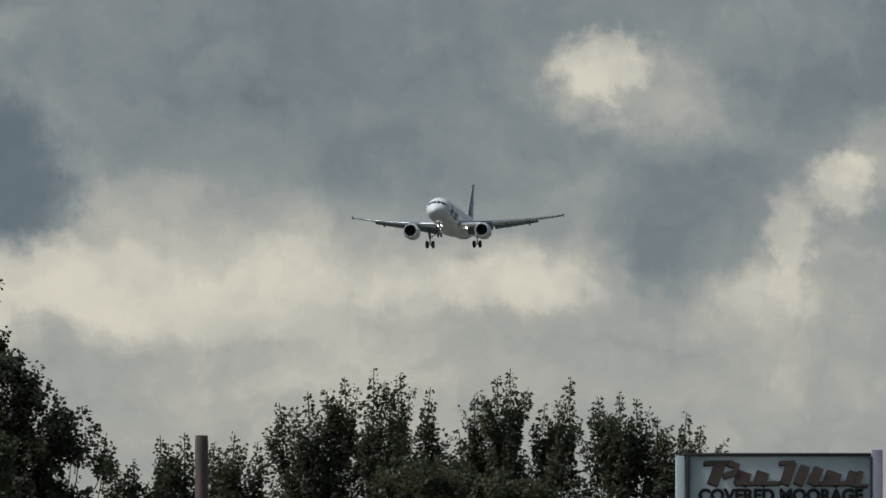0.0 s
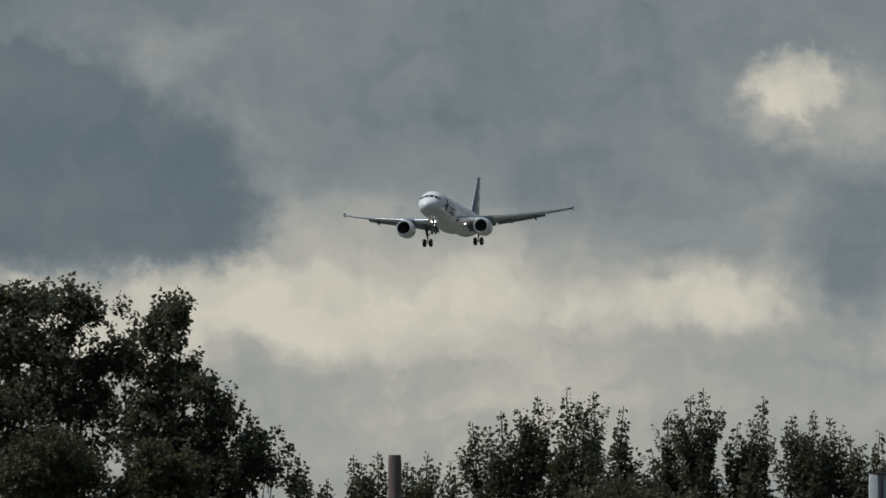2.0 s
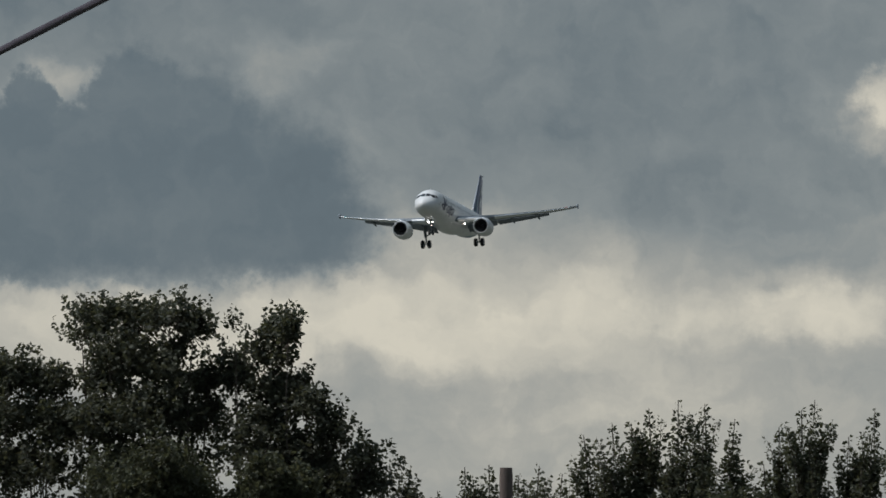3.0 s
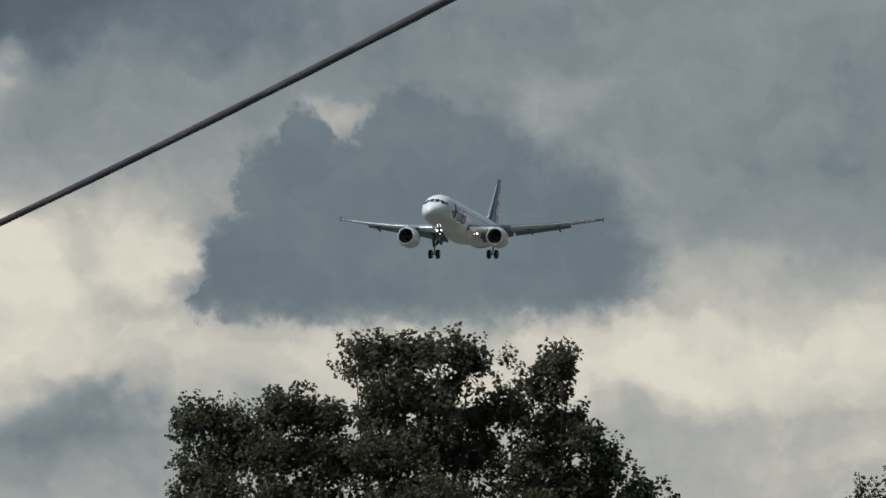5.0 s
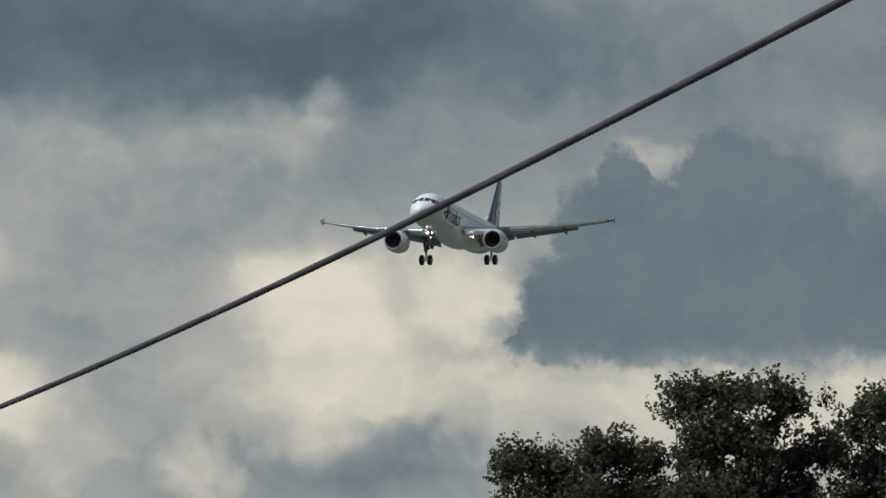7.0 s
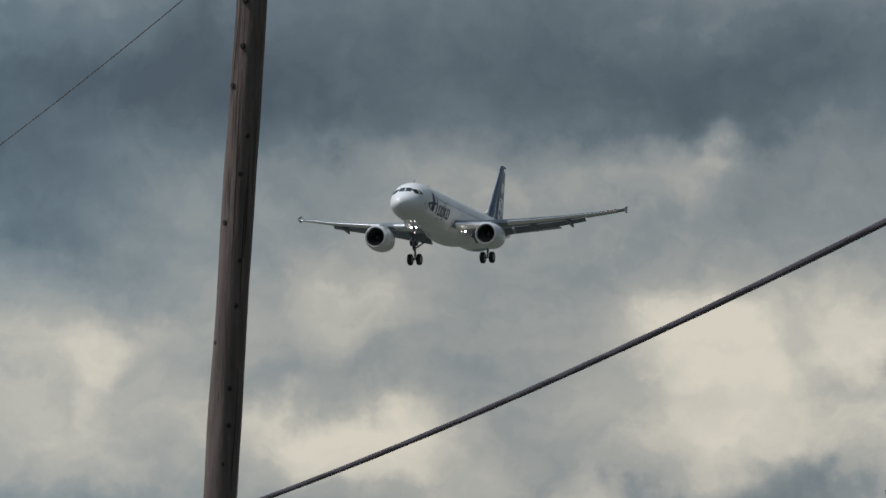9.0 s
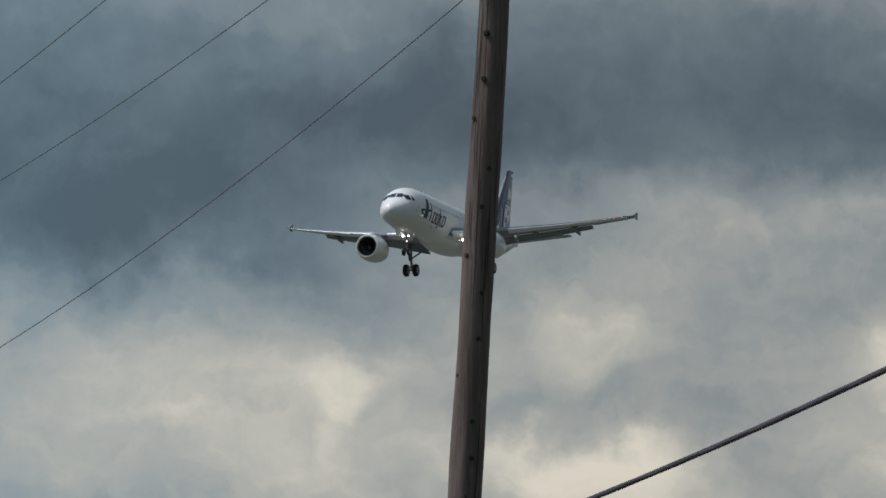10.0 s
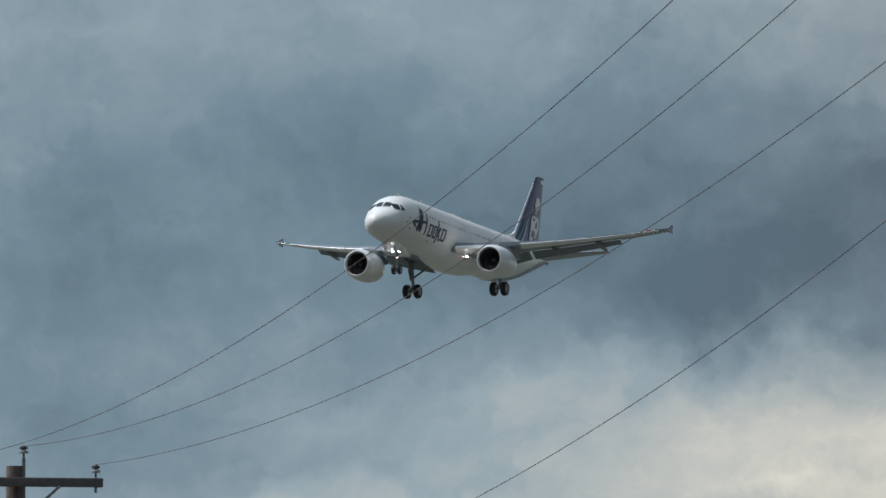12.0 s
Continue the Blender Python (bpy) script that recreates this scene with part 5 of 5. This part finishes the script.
broadleaf("broadleaf_tree", -6.45, 149.5, 0.15, 5.2, [
    (-0.51, 11.76, 0.13, 0.28), (-0.54, 11.36, 0.18, 0.31), (0.04, 11.92, 0.18, 0.23), (0.22, 11.88, 0.12, 0.26), (-0.04, 11.51, 0.32, 0.32), (-0.11, 11.01, 0.48, 0.45), (0.29, 11.18, 0.15, 0.09), (0.50, 10.84, 0.25, 0.26), (-0.19, 10.31, 0.81, 0.58), (0.81, 10.53, 0.22, 0.26), (0.42, 10.16, 0.52, 0.45), (1.19, 10.14, 0.18, 0.26), (0.89, 9.77, 0.52, 0.37), (1.54, 10.14, 0.09, 0.20), (1.42, 9.83, 0.22, 0.23), (1.85, 9.60, 0.07, 0.15),
    (-0.27, 9.39, 0.77, 0.54), (0.58, 9.23, 0.77, 0.54), (1.19, 9.23, 0.46, 0.39), (0.12, 8.54, 0.85, 0.54), (1.04, 8.54, 0.69, 0.54)], LEAF_TREE, 22, "dark green broadleaf tree with a slender upright top")
broadleaf("broadleaf_tree", -10.20, 150.2, 0.16, 5.0, [
    (-1.17, 11.22, 0.25, 0.26), (-0.82, 11.22, 0.25, 0.25), (-0.52, 11.08, 0.25, 0.28), (-0.29, 10.78, 0.42, 0.35), (-0.09, 11.22, 0.17, 0.26), (0.11, 11.38, 0.20, 0.32), (0.48, 11.33, 0.20, 0.29), (0.75, 11.18, 0.18, 0.29), (0.17, 10.78, 0.51, 0.45), (0.67, 10.62, 0.32, 0.40), (-0.98, 10.62, 0.40, 0.43), (-0.44, 10.16, 0.81, 0.45), (0.48, 10.00, 0.68, 0.45), (-1.25, 10.24, 0.14, 0.22), (-1.13, 9.85, 0.45, 0.39),
    (-1.06, 9.23, 0.62, 0.54), (-0.21, 9.23, 0.77, 0.54), (0.64, 9.15, 0.69, 0.54)], LEAF_TREE, 23, "dark green broadleaf tree with low spreading limbs")
broadleaf("broadleaf_tree", -8.03, 147.2, 0.1, 4.6, [
    (0.23, 9.98, 0.37, 0.32), (0.46, 9.63, 0.46, 0.31), (-0.46, 9.75, 0.39, 0.35), (-0.19, 9.56, 0.46, 0.31), (0.08, 9.01, 0.77, 0.54), (0.08, 8.32, 0.77, 0.46)], LEAF_FRONT, 24, "lighter green young tree before the dark crowns")
broadleaf("broadleaf_tree", -6.30, 147.0, 0.09, 4.5, [
    (-0.19, 9.75, 0.23, 0.31), (-0.04, 9.48, 0.39, 0.23), (0.31, 9.63, 0.22, 0.29), (0.04, 8.94, 0.62, 0.46), (0.04, 8.24, 0.62, 0.46)], LEAF_FRONT, 25, "lighter green young tree before the dark crowns")
broadleaf("broadleaf_tree", -0.11, 147.4, 0.09, 4.5, [
    (-0.54, 9.19, 0.23, 0.20), (-0.19, 9.27, 0.22, 0.26), (0.23, 9.21, 0.28, 0.23), (0.69, 9.10, 0.31, 0.20), (1.23, 9.05, 0.31, 0.18), (-0.08, 8.71, 0.85, 0.39), (1.00, 8.64, 0.69, 0.39)], LEAF_FRONT, 26, "lighter green bushy tree before the young poplars")
poplar("young_poplar", -3.3, 150.2, 0.10, 4.5, [
    (-1.23, 0.1, 9.72, 0.10, 0.9, 0.68), (-0.93, -0.1, 9.63, 0.13, 0.9, 0.54), (-0.56, 0.0, 9.96, 0.17, 1.2, 0.41), (-0.23, 0.1, 10.00, 0.17, 1.3, 0.41), (0.18, 0.0, 9.85, 0.19, 1.2, 0.41),
    (0.46, -0.1, 9.97, 0.17, 1.2, 0.41), (0.77, 0.1, 9.87, 0.14, 1.0, 0.41), (-0.45, 0.2, 9.5, 0.34, 1.2, 0.2), (0.35, -0.2, 9.5, 0.40, 1.2, 0.2)], LEAF_SHRUB, 31, TREES)
poplar("young_poplar", -1.0, 149.6, 0.12, 4.5, [
    (-1.23, 0.1, 10.37, 0.13, 1.2, 0.81), (-0.84, -0.1, 10.50, 0.19, 1.6, 0.68), (-0.58, 0.1, 10.52, 0.19, 1.6, 0.54), (-0.34, 0.0, 10.72, 0.22, 1.8, 0.68), (0.06, -0.1, 10.83, 0.24, 2.0, 0.81), (0.42, 0.1, 10.79, 0.22, 2.0, 0.81),
    (0.83, 0.0, 10.58, 0.22, 1.7, 0.68), (-0.45, 0.2, 10.1, 0.42, 1.6, 0.2), (0.40, -0.2, 10.2, 0.46, 1.7, 0.2), (-0.95, 0.0, 9.9, 0.28, 1.4, 0.2), (0.00, 0.1, 9.90, 0.75, 1.8, 0.20), (-0.60, 0.0, 9.70, 0.50, 1.6, 0.20)], LEAF_SHRUB, 32, TREES)
poplar("young_poplar", 1.0, 150.1, 0.12, 4.5, [
    (-0.57, 0.1, 10.50, 0.12, 1.2, 0.68), (-0.26, -0.1, 10.72, 0.19, 1.6, 0.61), (-0.08, 0.1, 10.87, 0.17, 1.7, 0.68), (0.38, 0.0, 10.36, 0.20, 1.5, 0.41), (0.74, 0.0, 10.75, 0.17, 1.6, 0.81), (-0.30, 0.2, 10.15, 0.36, 1.6, 0.2), (-0.78, 0.1, 10.0, 0.28, 1.4, 0.3), (0.55, -0.2, 9.95, 0.42, 1.5, 0.2), (0.10, 0.1, 9.75, 0.70, 1.7, 0.20)], LEAF_SHRUB, 33, TREES)
poplar("young_poplar", 2.7, 149.9, 0.11, 4.5, [
    (-0.58, 0.1, 10.46, 0.15, 1.3, 0.54), (-0.30, -0.1, 10.52, 0.19, 1.4, 0.54), (-0.06, 0.1, 10.44, 0.15, 1.3, 0.68), (0.22, 0.0, 10.20, 0.19, 1.2, 0.41), (0.62, 0.0, 10.25, 0.14, 1.1, 0.54), (-0.35, 0.2, 10.0, 0.36, 1.4, 0.2), (0.35, -0.2, 9.75, 0.36, 1.3, 0.2), (0.82, 0.1, 10.07, 0.12, 0.9, 0.41), (0.20, 0.1, 9.70, 0.60, 1.6, 0.20)], LEAF_SHRUB, 34, TREES)


# ---------------------------------------------------------------- what moves
def flying(x, y, z, heading, pitch, bank):
    return pose(x, y, z) @ pose(0, 0, 0, 0, 0, heading) @ pose(0, 0, 0, pitch, 0, 0) @ pose(0, 0, 0, 0, bank, 0)


def motions():
    rows = [
        (0.0, -1.35, 1732.47, 134.11, 169.97, 2.96, -0.04), (1.5, -23.03, 1622.85, 128.50, 168.67, 2.96, 0.46), (3.0, -44.71, 1513.22, 122.75, 168.05, 2.96, 1.28),
        (5.0, -73.61, 1367.05, 115.07, 169.12, 2.96, -1.17), (6.5, -95.29, 1257.43, 109.63, 170.06, 2.96, -1.06), (9.0, -131.43, 1074.72, 100.25, 169.85, 2.96, 0.38),
        (10.5, -153.10, 965.09, 94.16, 169.44, 2.96, 0.21), (12.0, -174.78, 855.46, 88.05, 169.25, 2.96, -0.29),
    ]
    walk(plane, [(t, flying(*r)) for t, *r in rows])


motions()
